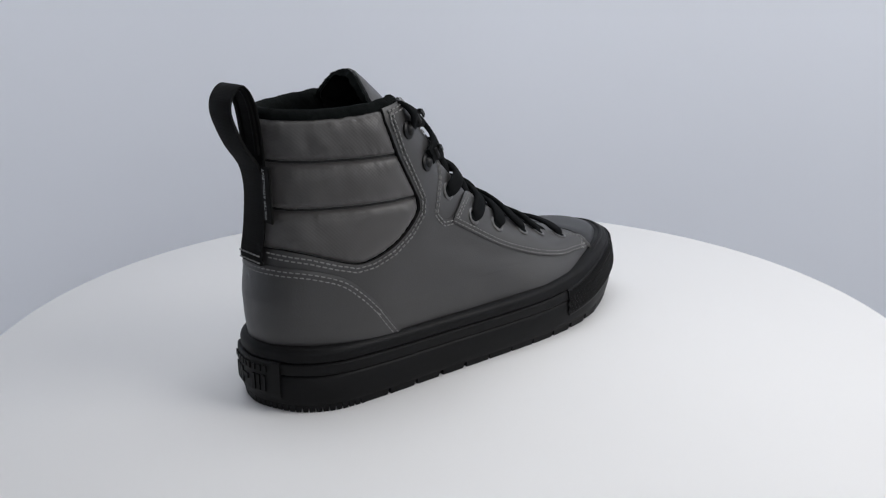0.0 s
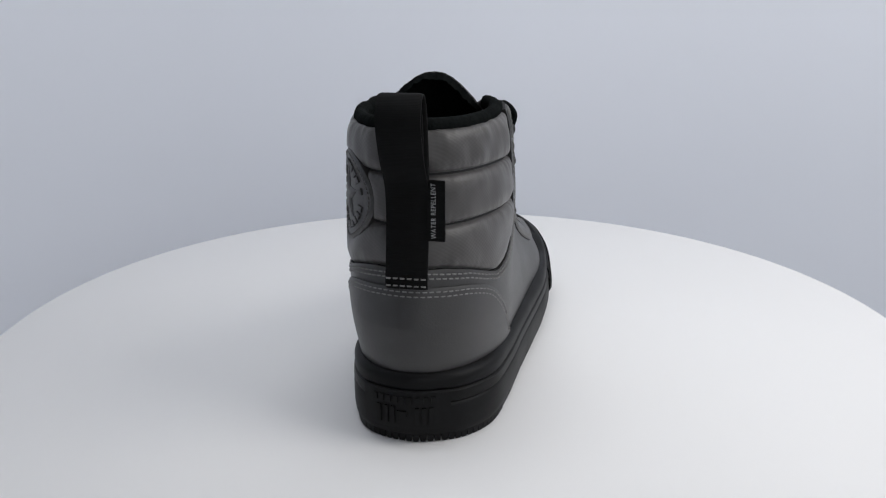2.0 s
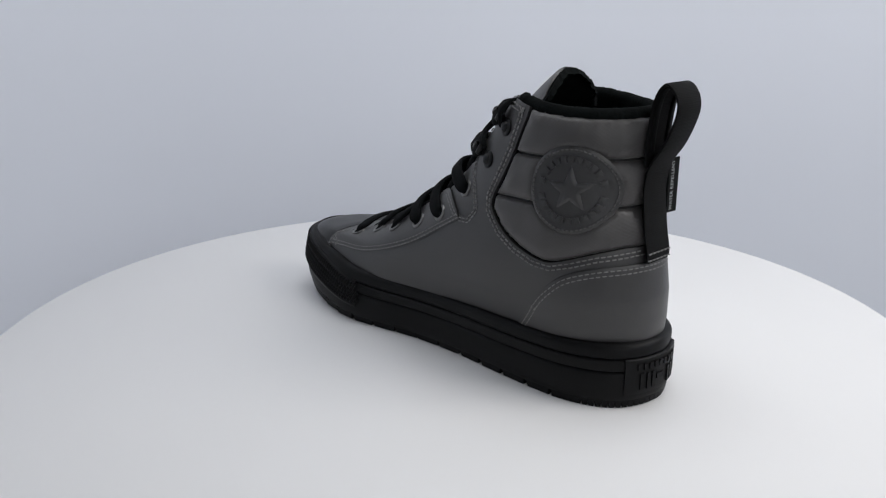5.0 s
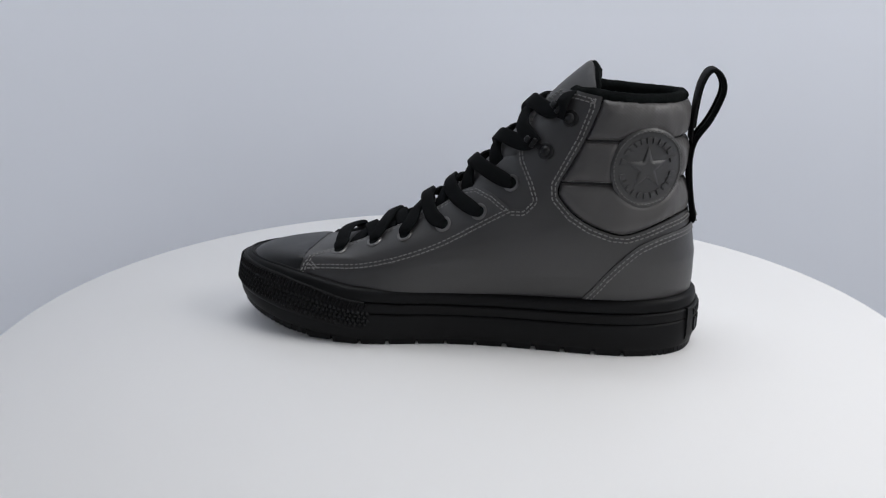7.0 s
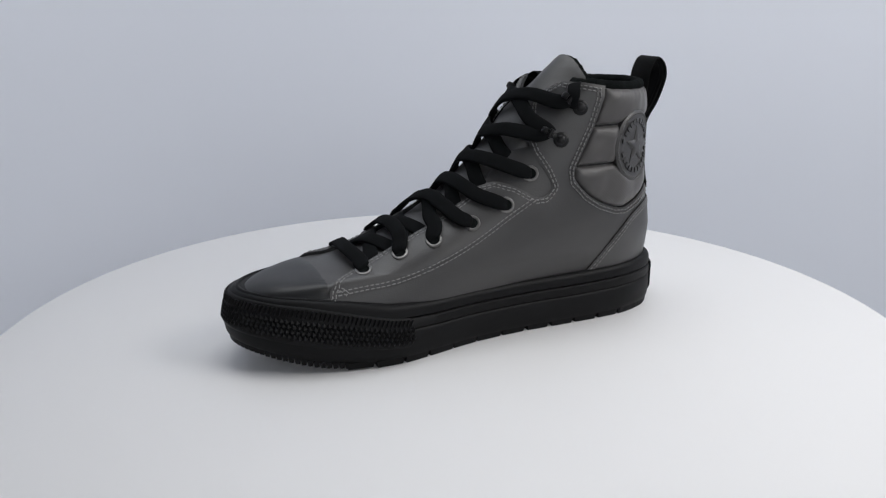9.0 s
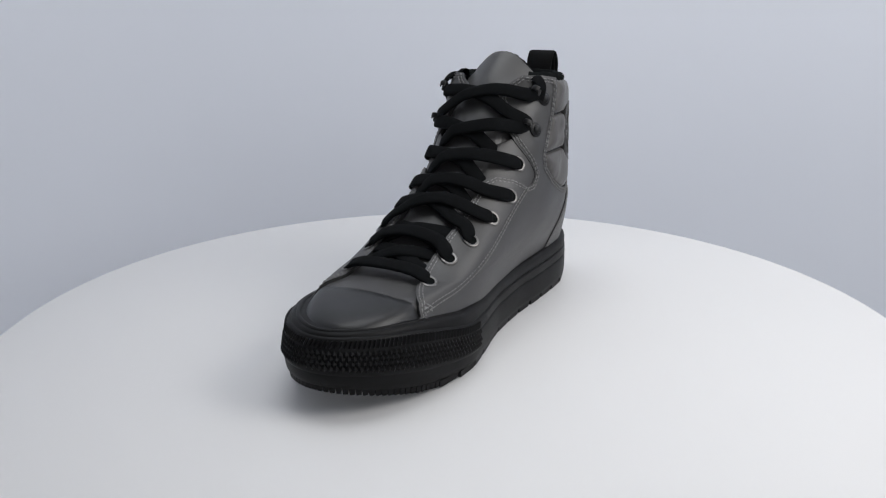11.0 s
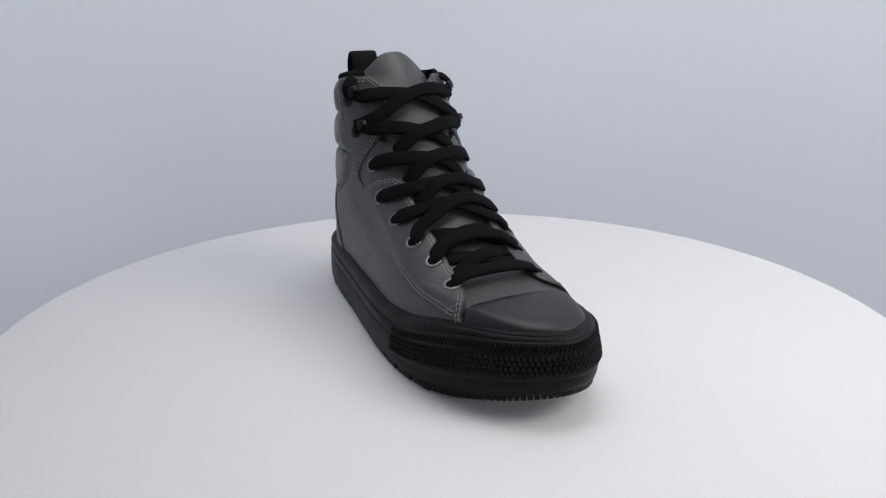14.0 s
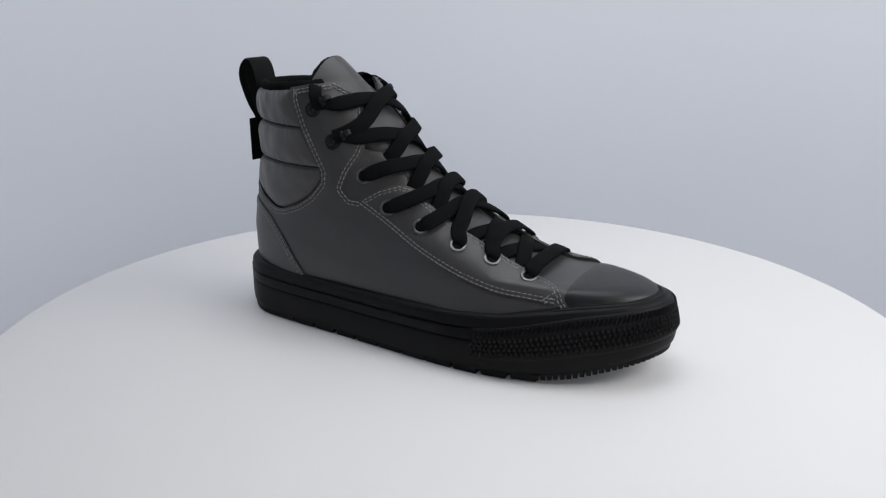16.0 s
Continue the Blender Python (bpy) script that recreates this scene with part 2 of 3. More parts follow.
def panel(name, outline, lift, thick, mat, parent, label="", step=3.0, soft=0.5, sharp=50, edge_mat=None, warp=None, relax=0):
    """A sewn panel that follows the skin inside an outline of (u, z). lift: millimetres over the skin, or a function of (u, z, distance to the rim)."""
    o = np.array(outline, float)
    dom = np.column_stack([o[:, 0] * 230, rise(o[:, 1])])
    rim = []
    for a, b in zip(dom, np.roll(dom, -1, axis=0)):
        n = max(1, int(np.ceil(np.linalg.norm(b - a) / 2.0)))
        rim += [a + (b - a) * k / n for k in range(n)]
    rim = np.array(rim)
    lo, hi = rim.min(0), rim.max(0)
    gx, gy = np.meshgrid(np.arange(lo[0], hi[0], step), np.arange(lo[1], hi[1], step * 0.87))
    gx = gx + (np.arange(gx.shape[0]) % 2)[:, None] * step / 2
    grid = np.column_stack([gx.ravel(), gy.ravel()])
    grid = grid[inside_poly(grid, rim)]
    near = np.min(np.linalg.norm(grid[:, None] - rim[None], axis=2), axis=1) if len(grid) else np.zeros(0)
    grid = grid[near > step * 0.45]
    pts = np.vstack([rim, grid])
    vs, _, faces, *_ = geometry.delaunay_2d_cdt([Vector(p) for p in pts], [], [list(range(len(rim)))], 1, 1e-6)
    uv = np.array([tuple(v) for v in vs])
    u, z = uv[:, 0] / 230, fall(uv[:, 1])
    base, nor = skin(u, z), skin_normal(u, z)
    edge = skin(rim[:, 0] / 230, fall(rim[:, 1]))
    dist = np.min(np.linalg.norm(base[:, None] - edge[None], axis=2), axis=1)
    d = lift(u, z, dist) if callable(lift) else np.full(len(u), float(lift))
    d = d - soft * (1 - np.clip(dist / 1.5, 0, 1))
    top = base + nor * d[:, None]
    faces = [tuple(f) for f in faces]
    edges = np.array(sorted({(min(a, b), max(a, b)) for f in faces for a, b in zip(f, f[1:] + f[:1])}))
    inner = dist > 0.6
    for _ in range(relax):
        total, count = np.zeros_like(top), np.zeros(len(top))
        for a, b in (edges.T, edges.T[::-1]):
            np.add.at(total, a, top[b])
            np.add.at(count, a, 1)
        top[inner] += 0.5 * (total / np.maximum(count, 1)[:, None] - top)[inner]
    f0 = faces[len(faces) // 2]
    if np.dot(np.cross(top[f0[1]] - top[f0[0]], top[f0[2]] - top[f0[0]]), nor[f0[0]]) < 0:
        faces = [f[::-1] for f in faces]
    seen = {}
    for f in faces:
        for a, b in zip(f, f[1:] + f[:1]):
            seen[(a, b)] = 1
    low, verts, skirt = {}, [tuple(v) for v in top], len(faces)
    for a, b in list(seen):
        if (b, a) not in seen:
            for k in (a, b):
                if k not in low:
                    low[k] = len(verts)
                    verts.append(tuple(top[k] - nor[k] * thick))
            faces.append((b, a, low[a], low[b]))
    if warp:
        verts = warp(np.array(verts))
    ob = mesh_part(name, verts, faces, mat, parent, label, sharp)
    if edge_mat:
        ob.data.materials.append(edge_mat)
        for k in range(skirt, len(faces)):
            ob.data.polygons[k].material_index = 1
    return ob


def frames(points, normals):
    t = np.gradient(points, axis=0)
    t /= np.maximum(np.linalg.norm(t, axis=1, keepdims=True), 1e-9)
    b = np.cross(normals, t)
    b /= np.maximum(np.linalg.norm(b, axis=1, keepdims=True), 1e-9)
    return t, b, np.cross(t, b)


def seam(path, lift, parent, rows=(-1.1, 1.1), mat=None, length=2.3, pitch=3.3, name="stitching"):
    """Rows of short raised stitches along (u, z)."""
    dom = evenly(np.column_stack([np.array(path)[:, 0] * 230, rise(np.array(path)[:, 1])]), 0.8)
    u, z = dom[:, 0] / 230, fall(dom[:, 1])
    p, n = on_skin(u, z, np.full(len(u), lift)), skin_normal(u, z)
    t, b, n = frames(p, n)
    verts, faces = [], []
    for off in rows:
        q = np.column_stack([p + b * off, n])
        s = np.concatenate([[0], np.cumsum(np.linalg.norm(np.diff(q[:, :3], axis=0), axis=1))])
        for a in np.arange(0.3, s[-1] - length, pitch):
            e = [np.array([np.interp(w, s, q[:, k]) for k in range(6)]) for w in (a, a + length / 2, a + length)]
            d = e[2][:3] - e[0][:3]
            side = np.cross(e[1][3:], d)
            side *= 0.38 / max(np.linalg.norm(side), 1e-9)
            k = len(verts)
            for c, h in ((e[0], 0.12), (e[1], 0.45), (e[2], 0.12)):
                verts += [c[:3] - side - c[3:] * 0.25, c[:3] - side * 0.7 + c[3:] * h, c[:3] + side * 0.7 + c[3:] * h, c[:3] + side - c[3:] * 0.25]
            for j in (0, 4):
                faces += [(k + j + i, k + j + i + 1, k + j + i + 5, k + j + i + 4) for i in range(3)]
            faces += [(k, k + 3, k + 2, k + 1), (k + 8, k + 9, k + 10, k + 11)]
    if not verts:
        return None
    ob = mesh_part(name, verts, faces, mat or THREAD, parent)
    ob["kind"] = "stuff"
    return ob


def ribbon(name, points, normals, wide, thick, mat, parent, label="", taper=None):
    """A flat band with rounded edges along points; normals: the way its face looks."""
    t, b, n = frames(points, normals)
    rings = []
    for k in range(len(points)):
        w = wide if taper is None else wide * taper[k]
        prof = [(-0.5, 0.1), (-0.47, 0.35), (-0.40, 0.5), (-0.15, 0.56), (0.15, 0.56), (0.40, 0.5), (0.47, 0.35), (0.5, 0.1),
                (0.5, -0.2), (0.42, -0.5), (-0.42, -0.5), (-0.5, -0.2)]
        rings.append(np.array([points[k] + b[k] * w * i + n[k] * thick * j for i, j in prof]))
    v, f = loft(rings, cap=True)
    return mesh_part(name, v, f, mat, parent, label, 60)


def ring_verts(centre, normal, major, minor, n=24, m=8, hint=(0, 0, 1)):
    nz = normal / np.linalg.norm(normal)
    ax = np.cross(hint, nz)
    ax /= np.linalg.norm(ax)
    ay = np.cross(nz, ax)
    rings = []
    for a in np.linspace(0, 2 * np.pi, n, endpoint=False):
        r = ax * np.cos(a) + ay * np.sin(a)
        rings.append(np.array([centre + r * (major + minor * np.cos(c)) + nz * minor * 0.8 * np.sin(c) for c in np.linspace(0, 2 * np.pi, m, endpoint=False)]))
    return loft(rings, closed_rows=True)


def dome_verts(centre, normal, profile, n=20, hint=(0, 0, 1)):
    """Turned form round a normal from (radius, height) pairs."""
    nz = normal / np.linalg.norm(normal)
    ax = np.cross(hint, nz)
    ax /= np.linalg.norm(ax)
    ay = np.cross(nz, ax)
    a = np.linspace(0, 2 * np.pi, n, endpoint=False)
    rings = [centre + (np.cos(a)[:, None] * ax + np.sin(a)[:, None] * ay) * r + nz * h for r, h in profile]
    return loft(rings, cap=True)


# ---- the boot ----
boot = tagged(new("high_top_boot"), "dark grey leather high-top boot with black laces and rubber sole", "boot")

PAD_LINE = [(-92.4, 158), (-91.3, 152), (-83.7, 133.5), (-75.2, 117), (-69.9, 106.7), (-70.5, 99.7), (-79, 90.3), (-89.6, 83.6),
            (-102, 79), (-110.7, 78), (-121, 81), (-132, 85), (-142, 88)]
COUNTER = [(-146, 79.5), (-132.5, 77.5), (-118, 72), (-108, 63.5), (-100, 54.5), (-92.5, 44), (-84, 33)]
EYE_LOW = [(97, 43), (74, 45), (53, 47), (28.5, 53.5), (0, 64.5), (-27, 79.5), (-43, 88.5)]
EYE_TOP = [(-11, 96.5), (-21, 100), (-31, 97.5), (-42, 91)]
WING = [(-42, 91), (-49, 91.5), (-54, 97), (-51, 106), (-45.5, 117), (-44.3, 125), (-47, 134), (-52.5, 144), (-60.5, 153.5), (-70, 160.5)]
EYELETS = [(69.5, 54), (45.5, 61.5), (24.5, 68), (-0.5, 76.8), (-23, 87), (-41.5, 105.5)]
COLLAR_EDGE, COUNTER_EDGE, LOW_EDGE, TOP_EDGE, WING_EDGE = (smooth_line(p, 5) for p in (PAD_LINE[1:], COUNTER, EYE_LOW, EYE_TOP, WING))
HOOKS = [(-62, 125.7), (-75.5, 145.2)]


def throat(side):
    """The front edge of the eyestay, from the toe up."""
    low = [line_u([(99, 40), (97, 43.5)], side)]
    for x, half in ((94, 34), (91, 31.5), (87.5, 29), (83.5, 26.6), (79, 24.4), (74, 22.8), (69, 21.6)):
        zs = np.linspace(38, float(np.interp(-x, -_prof[:, 1], _prof[:, 0])) - 0.05, 300)
        us = u_of(np.full(300, x), zs, side)
        k = int(np.argmin(np.abs(np.abs(skin(us, zs)[:, 1] - mid_y(x)) - half)))
        low.append([(us[k], zs[k])])
    zs = np.array([60.5, 63, 71, 80, 89, 94])
    return np.vstack(low + [np.column_stack([u_half((20.5, 19.8, 19.5, 20, 20.5, 21), zs, side), zs])])


def wrinkled(lift, amount):
    """A lift that wavers softly, as leather drawn over a last does."""
    def f(u, z, d):
        w = np.array([noise.noise(Vector((a * 9, b * 0.045, 3.1))) + 0.5 * noise.noise(Vector((a * 22, b * 0.1, 7.7))) for a, b in zip(u, z)])
        return lift + amount * w * np.clip(d / 8, 0, 1)
    return f


def collar_z(x):
    return np.interp(x, (-150, -127, -110, -92, -80, -68), (155.5, 155.5, 156.5, 158.5, 160.2, 161))


def upper():
    # vamp under everything at the front
    def outer(points):
        p = line_u(points, -1)
        return np.column_stack([2 + p[:, 0], p[:, 1]])
    v = np.vstack([line_u([(45, 34), (90, 34), (125, 34)], 1), [(1.0, 34)], outer([(125, 34), (90, 34), (45, 34), (36, 60)]), [(1.0, 66)], line_u([(36, 60)], 1)])
    panel("vamp", v, 0.0, 1.5, LEATHER, boot, "plain dark grey leather vamp", relax=4)

    def mirrored(points):
        """The outline of a form over the front: inner side up, then outer side down."""
        a, b = line_u(points, 1), line_u(points, -1)[::-1]
        b[:, 0] = 2 + b[:, 0]
        return a, b
    a, b = mirrored([(95, 37), (95, 42.6), (94.3, 46.7), (93.6, 49.9), (93.3, 51.1), (93.2, 51.9), (93.1, 52.5), (93, 52.75), (93, 52.9)])
    v = np.vstack([a, [(1.0, 53.0)], b, np.column_stack([2 + line_u([(125, 37)], -1)[:, 0], [37]]), [(1.0, 37)], line_u([(125, 37)], 1)])
    panel("toe_cap", v, 1.2, 2.2, CAP, boot, "smooth satin black rubber toe cap", 2.5, 0.8, relax=3)
    # tongue: leather face over a fleece back
    zs = np.array([57, 64, 74, 90, 110, 130, 146])
    hw = np.array([25, 26, 26.5, 27, 28, 28, 28.5])

    top_z = np.array([152, 157, 162, 166.5, 170.5, 173.8, 175.8])
    top_w = np.array([28, 26, 22.5, 18.5, 14.2, 9.8, 5.3])

    def tongue_outline(grow):
        z, w = np.concatenate([zs, top_z + grow]), np.concatenate([hw, top_w + grow * 0.8])
        a, c = np.column_stack([u_half(w, z, 1), z]), np.column_stack([2 + u_half(w, z, -1), z])
        return np.vstack([a, [(1.0, 176.4 + grow)], c[::-1]])

    def tongue_lift(u, z, d):
        return 0.2 - np.interp(z, (120, 150, 158), (4.8, 3.0, 0.5)) * (1 - np.sin(np.clip(d / 15, 0, 1) * np.pi / 2))

    def arched(v):
        """Bends the tongue's free end back at its sides."""
        t = np.clip((v[:, 2] - 146) / 16, 0, 1)
        v[:, 0] -= 13 * t * t * (3 - 2 * t) * np.minimum(np.abs(v[:, 1] - MID_Y) / 20, 1.3) ** 1.6
        return v

    def fuzzy(v):
        v = arched(v)
        for p in v:
            p += np.array(noise.noise_vector(Vector(p * 0.55))) * 0.9
        return v
    tongue = panel("tongue", tongue_outline(0), tongue_lift, 1.6, LEATHER, boot, "padded grey leather tongue", warp=arched)
    panel("tongue_lining", tongue_outline(0.9), lambda u, z, d: tongue_lift(u, z, d) - 1.7, 4.2, FLEECE, tongue, "black fleece back of the tongue", warp=fuzzy)

    for side in (1, -1):
        front = throat(side)
        v = np.vstack([line_u([(-140, 28), (-80, 28), (0, 28), (50, 29), (98, 36)], side), front, line_u(TOP_EDGE, side), line_u(WING_EDGE, side)[1:],
                       line_u([(-80, 160.2)], side), line_u(PAD_LINE[:1], side), line_u(COLLAR_EDGE, side), [(side * 0.0005, 88.0), (side * 0.0005, 28.0)]])
        quarter = panel("quarter", v, wrinkled(1.4, 0.6), 2.0, LEATHER, boot, "smooth dark grey leather side panel", edge_mat=EDGE, relax=5)
        v = np.vstack([line_u(LOW_EDGE[::-1], side), front[1:], line_u(TOP_EDGE[:-1], side)])
        eyestay = panel("eyestay", v, 2.5, 1.4, LEATHER, quarter, edge_mat=EDGE, relax=4)
        # small facing with the sixth eyelet
        zs = np.array([88, 96, 104, 112, 119])
        v = np.vstack([line_u([(-30, 84), (-44, 84), (-60, 91), (-63, 100), (-58, 112), (-53, 124)], side),
                       np.column_stack([u_half((22, 19.5, 18.5, 19, 21), zs, side), zs])[::-1]])
        facing = panel("facing", v, 0.4, 2.0, LEATHER, quarter, edge_mat=EDGE)
        # stitching
        seam(line_u([(x, z) for x, z in smooth_line(EYE_LOW, 6) if x < 91], side), 2.3, eyestay, (1.2 * side, 3.4 * side))
        edge = front[3:]
        seam(edge, 2.2, eyestay, (-1.8 * side, -3.8 * side) )
        seam(smooth_line(line_u(EYE_TOP, side), 6), 2.2, eyestay, (-1.6 * side, -3.4 * side))
        seam(line_u([(83, 44.5), (85.5, 47), (89, 49)], side), 2.3, eyestay, (-1, 1))
        seam(smooth_line(line_u(WING, side), 6), 1.6, quarter, (-1.7 * side, -3.7 * side))
        seam(smooth_line(line_u([(-71, 160), (-80, 159.6), (-90.5, 157.5), (-90, 151), (-83.7, 133.5), (-75.2, 117), (-69.9, 106.7), (-70.5, 99.7),
                                 (-79, 90.3), (-89.6, 83.6), (-102, 79), (-110.7, 78), (-121, 81), (-132, 85), (-146, 88)], side), 6), 1.6, quarter,
             (-1.8 * side, -4.0 * side))
        eyelets(side, quarter, eyestay, facing)
        for x, z in HOOKS:
            hook(x, z, side)
    # heel counter, round the back
    c = line_u(COUNTER_EDGE, 1)
    o = line_u(COUNTER_EDGE, -1)[::-1]
    v = np.vstack([o, [(0.0, 79.5)], c, line_u([(-84, 28)], 1), [(0.0, 28)], line_u([(-84, 28)], -1)])
    counter = panel("heel_counter", v, wrinkled(2.6, 0.25), 1.5, LEATHER, boot, "dark grey leather heel counter", edge_mat=EDGE)
    seam(np.vstack([smooth_line(o, 6), smooth_line(np.vstack([o[-1:], [(0.0, 79.5)], c[:1]]), 8)[1:-1], smooth_line(c, 6)]), 2.5, counter, (1.9, 4.2))

    # quilted collar in three puffed bands
    def puff(u, z, d):
        w = np.array([noise.noise(Vector((a * 16, b * 0.08, 1.3))) for a, b in zip(u, z)])
        p = skin(u, z)
        under = ((p[:, 0] + 119) / 21) ** 2 + ((p[:, 2] - 118) / 24) ** 2 + 9.0 * (p[:, 1] < MID_Y)
        ruffle = np.array([noise.noise(Vector((a * 75, b * 0.06, 5.2))) for a, b in zip(u, z)])
        return -2.2 + 0.9 * ruffle * np.exp(-d / 3.5) * np.clip(d / 1.2, 0, 1) + (4.2 + 1.0 * w) * np.sqrt(1 - (1 - np.clip(d / 9, 0, 1)) ** 2) * np.clip(0.25 + (under - 0.55) * 1.6, 0.25, 1)
    bands = (([(-92.0, 157.6), (-91.3, 152), (-83.9, 133.8)], [(0.0, 133.8)], [(-127, 154.8), (-110, 156)], [(0.0, 154.8)]),
             ([(-83.5, 133.1), (-75.2, 117), (-70.7, 109.1)], [(0.0, 109.1)], None, [(0.0, 133.1)]),
             (list(smooth_line([(-70.5, 108.4), (-69.9, 105)] + PAD_LINE[5:], 4)), [(0.0, 88)], None, [(0.0, 108.4)]))
    for (front, low, ridge, high) in bands:
        a, b = line_u(front, 1), line_u(front, -1)[::-1]
        parts = [a, low, b]
        if ridge:
            parts += [line_u(ridge[::-1], -1), high, line_u(ridge, 1)]
        else:
            parts += [high]
        panel("collar_pad", np.vstack(parts), puff, 2.0, CANVAS, boot, "quilted grey woven nylon collar band", 2.0, 0.3)
    # dark seam backing under the quilting
    v = np.vstack([line_u(PAD_LINE, 1), [(0.0, 86)], line_u(PAD_LINE, -1)[::-1], line_u([(-127, 154.5)], -1), [(0.0, 154.5)], line_u([(-127, 154.5)], 1)])
    panel("seam_backing", v, -2.0, 1.5, EDGE, boot)

    # fleece lining with a rolled rim
    us = np.concatenate([-np.linspace(abs(u_of(-72, 160, -1)), 0, 110), np.linspace(0, u_of(-72, 160, 1), 110)[1:]])
    x = skin(us, 156)[:, 0]
    zc = collar_z(x)
    rows = []
    for d, h in ((-2.5, -4), (-1.2, -1.2), (-0.5, 1.0), (-1.3, 3.2), (-3.4, 4.2), (-5.8, 3.8), (-7.6, 1.6), (-7.6, -2.5), (-8, -12), (-8, -30), (-9, -60), (-10, -90)):
        wob = np.array([noise.noise(Vector((k * 0.9, d * 0.3, h * 0.1))) for k in us * 20]) * 0.5 + np.array([noise.noise(Vector((k * 4.1, d * 0.5, h * 0.4))) for k in us * 20]) * 0.45
        zz = zc + h
        rows.append(skin(us, zz) + skin_normal(us, zz) * (d + wob)[:, None] + np.array([0, 0, 0.3]) * wob[:, None])
    v, f = loft(rows, closed_ring=False)
    mesh_part("lining", v, f, FLEECE, boot, "black fleece lining with a rolled rim", 80)
    ui = np.linspace(-0.9, 0.9, 60)
    floor_ring = skin(ui, 66) + skin_normal(ui, 66) * -6
    mesh_part("insole", floor_ring, [tuple(range(len(ui)))], FLEECE, boot)


def eyelets(side, quarter, eyestay, facing):
    for k, (x, z) in enumerate(EYELETS):
        u = float(u_of(x, z, side))
        lift = 0.6 if k == 5 else 2.6
        c, n = on_skin(np.array([u]), np.array([z]), np.array([lift]))[0], skin_normal(u, z)
        v, f = ring_verts(c, n, 4.3, 1.0)
        eyelet = mesh_part("eyelet", v, f, METAL, facing if k == 5 else eyestay, "dark metal eyelet")
        # solid disc inside the ring; its black stands in for the hole's shade
        v, f = dome_verts(c - n * 0.6, n, [(3.9, -0.8), (3.9, 1.0), (2.0, 0.9)])
        mesh_part("eyelet_dark_fill", v, f, FLEECE, eyelet)


def hook(x, z, side):
    u = float(u_of(x, z, side))
    c, n = on_skin(np.array([u]), np.array([z]), np.array([1.3]))[0], skin_normal(u, z)
    fwd = skin(u + side * 0.02, z + 1.3) - skin(u - side * 0.02, z - 1.3)
    fwd /= np.linalg.norm(fwd)
    v, f = dome_verts(c, n, [(5.0, -0.5), (5.0, 0.7), (4.2, 1.3), (3.1, 1.4), (2.9, 2.0), (2.2, 2.8), (1.0, 3.2)])
    body = mesh_part("lace_hook", v, f, BLACK_METAL, boot, "black metal lace hook")
    line = smooth_line([c + fwd * 2 + n * 0.6, c + fwd * 7 + n * 0.8, c + fwd * 11 + n * 1.0, c + fwd * 13.6 + n * 2.6, c + fwd * 13 + n * 5.0, c + fwd * 10.5 + n * 5.6], 6)
    up = np.cross(np.gradient(line, axis=0), np.cross(n, fwd))
    ribbon("hook_arm", line, -up, 3.8, 1.2, BLACK_METAL, body)
    b = np.cross(n, fwd)
    v, f = dome_verts(c + fwd * 8.2 + n * 3.4 - b * 3.0, b, [(1.0, 0), (1.4, 0.4), (1.4, 5.6), (1.0, 6.0)], 12, hint=tuple(n))
    mesh_part("hook_pin", v, f, BLACK_METAL, body)


def badge():
    a = np.linspace(0, 2 * np.pi, 64, endpoint=False)
    cx, cz = -119.0, 118.0

    def disc(rx, rz):
        return line_u(np.column_stack([cx + rx * np.cos(a), cz + rz * np.sin(a)]), 1)
    body = panel("badge", disc(20.2, 23.2), lambda u, z, d: 1.9 + 0.7 * np.clip(1 - np.abs(d - 1.6) / 1.2, 0, 1) - 0.25 * np.clip((d - 5.5) / 2, 0, 1), 4.5, LEATHER, boot,
                 "round embossed grey leather badge with a star", 1.6)
    star = []
    for k in range(10):
        r = (11.4, 13.0) if k % 2 == 0 else (4.6, 5.2)
        t = np.pi / 2 + k * np.pi / 5
        star.append((cx + r[0] * np.cos(t), cz + r[1] * np.sin(t)))
    panel("star", line_u(star, 1), lambda u, z, d: 2.3 + 0.55 * np.clip(d / 1.5, 0, 1), 1.0, LEATHER, body, "raised leather star", 1.4, 0.3)
    seam(np.vstack([disc(18.4, 21.2), disc(18.4, 21.2)[:1]]), 2.4, body, (0,), DARK_THREAD, 1.6, 2.4)
    # illegible ring lettering as short raised bars
    for t0, t1, count in ((35, 145, 9), (-150, -30, 9), (165, 195, 2), (-15, 15, 2)):
        for t in np.radians(np.linspace(t0, t1, count)):
            w = 1.35 / 15.5
            quad = [(cx + (r * 0.93) * np.cos(t + s * w), cz + (r * 1.07) * np.sin(t + s * w)) for r, s in ((13.6, -1), (16.6, -1), (16.6, 1), (13.6, 1))]
            panel("raised_bar", line_u(quad, 1), 2.9, 1.2, LEATHER, body, "", 1.5, 0.2)


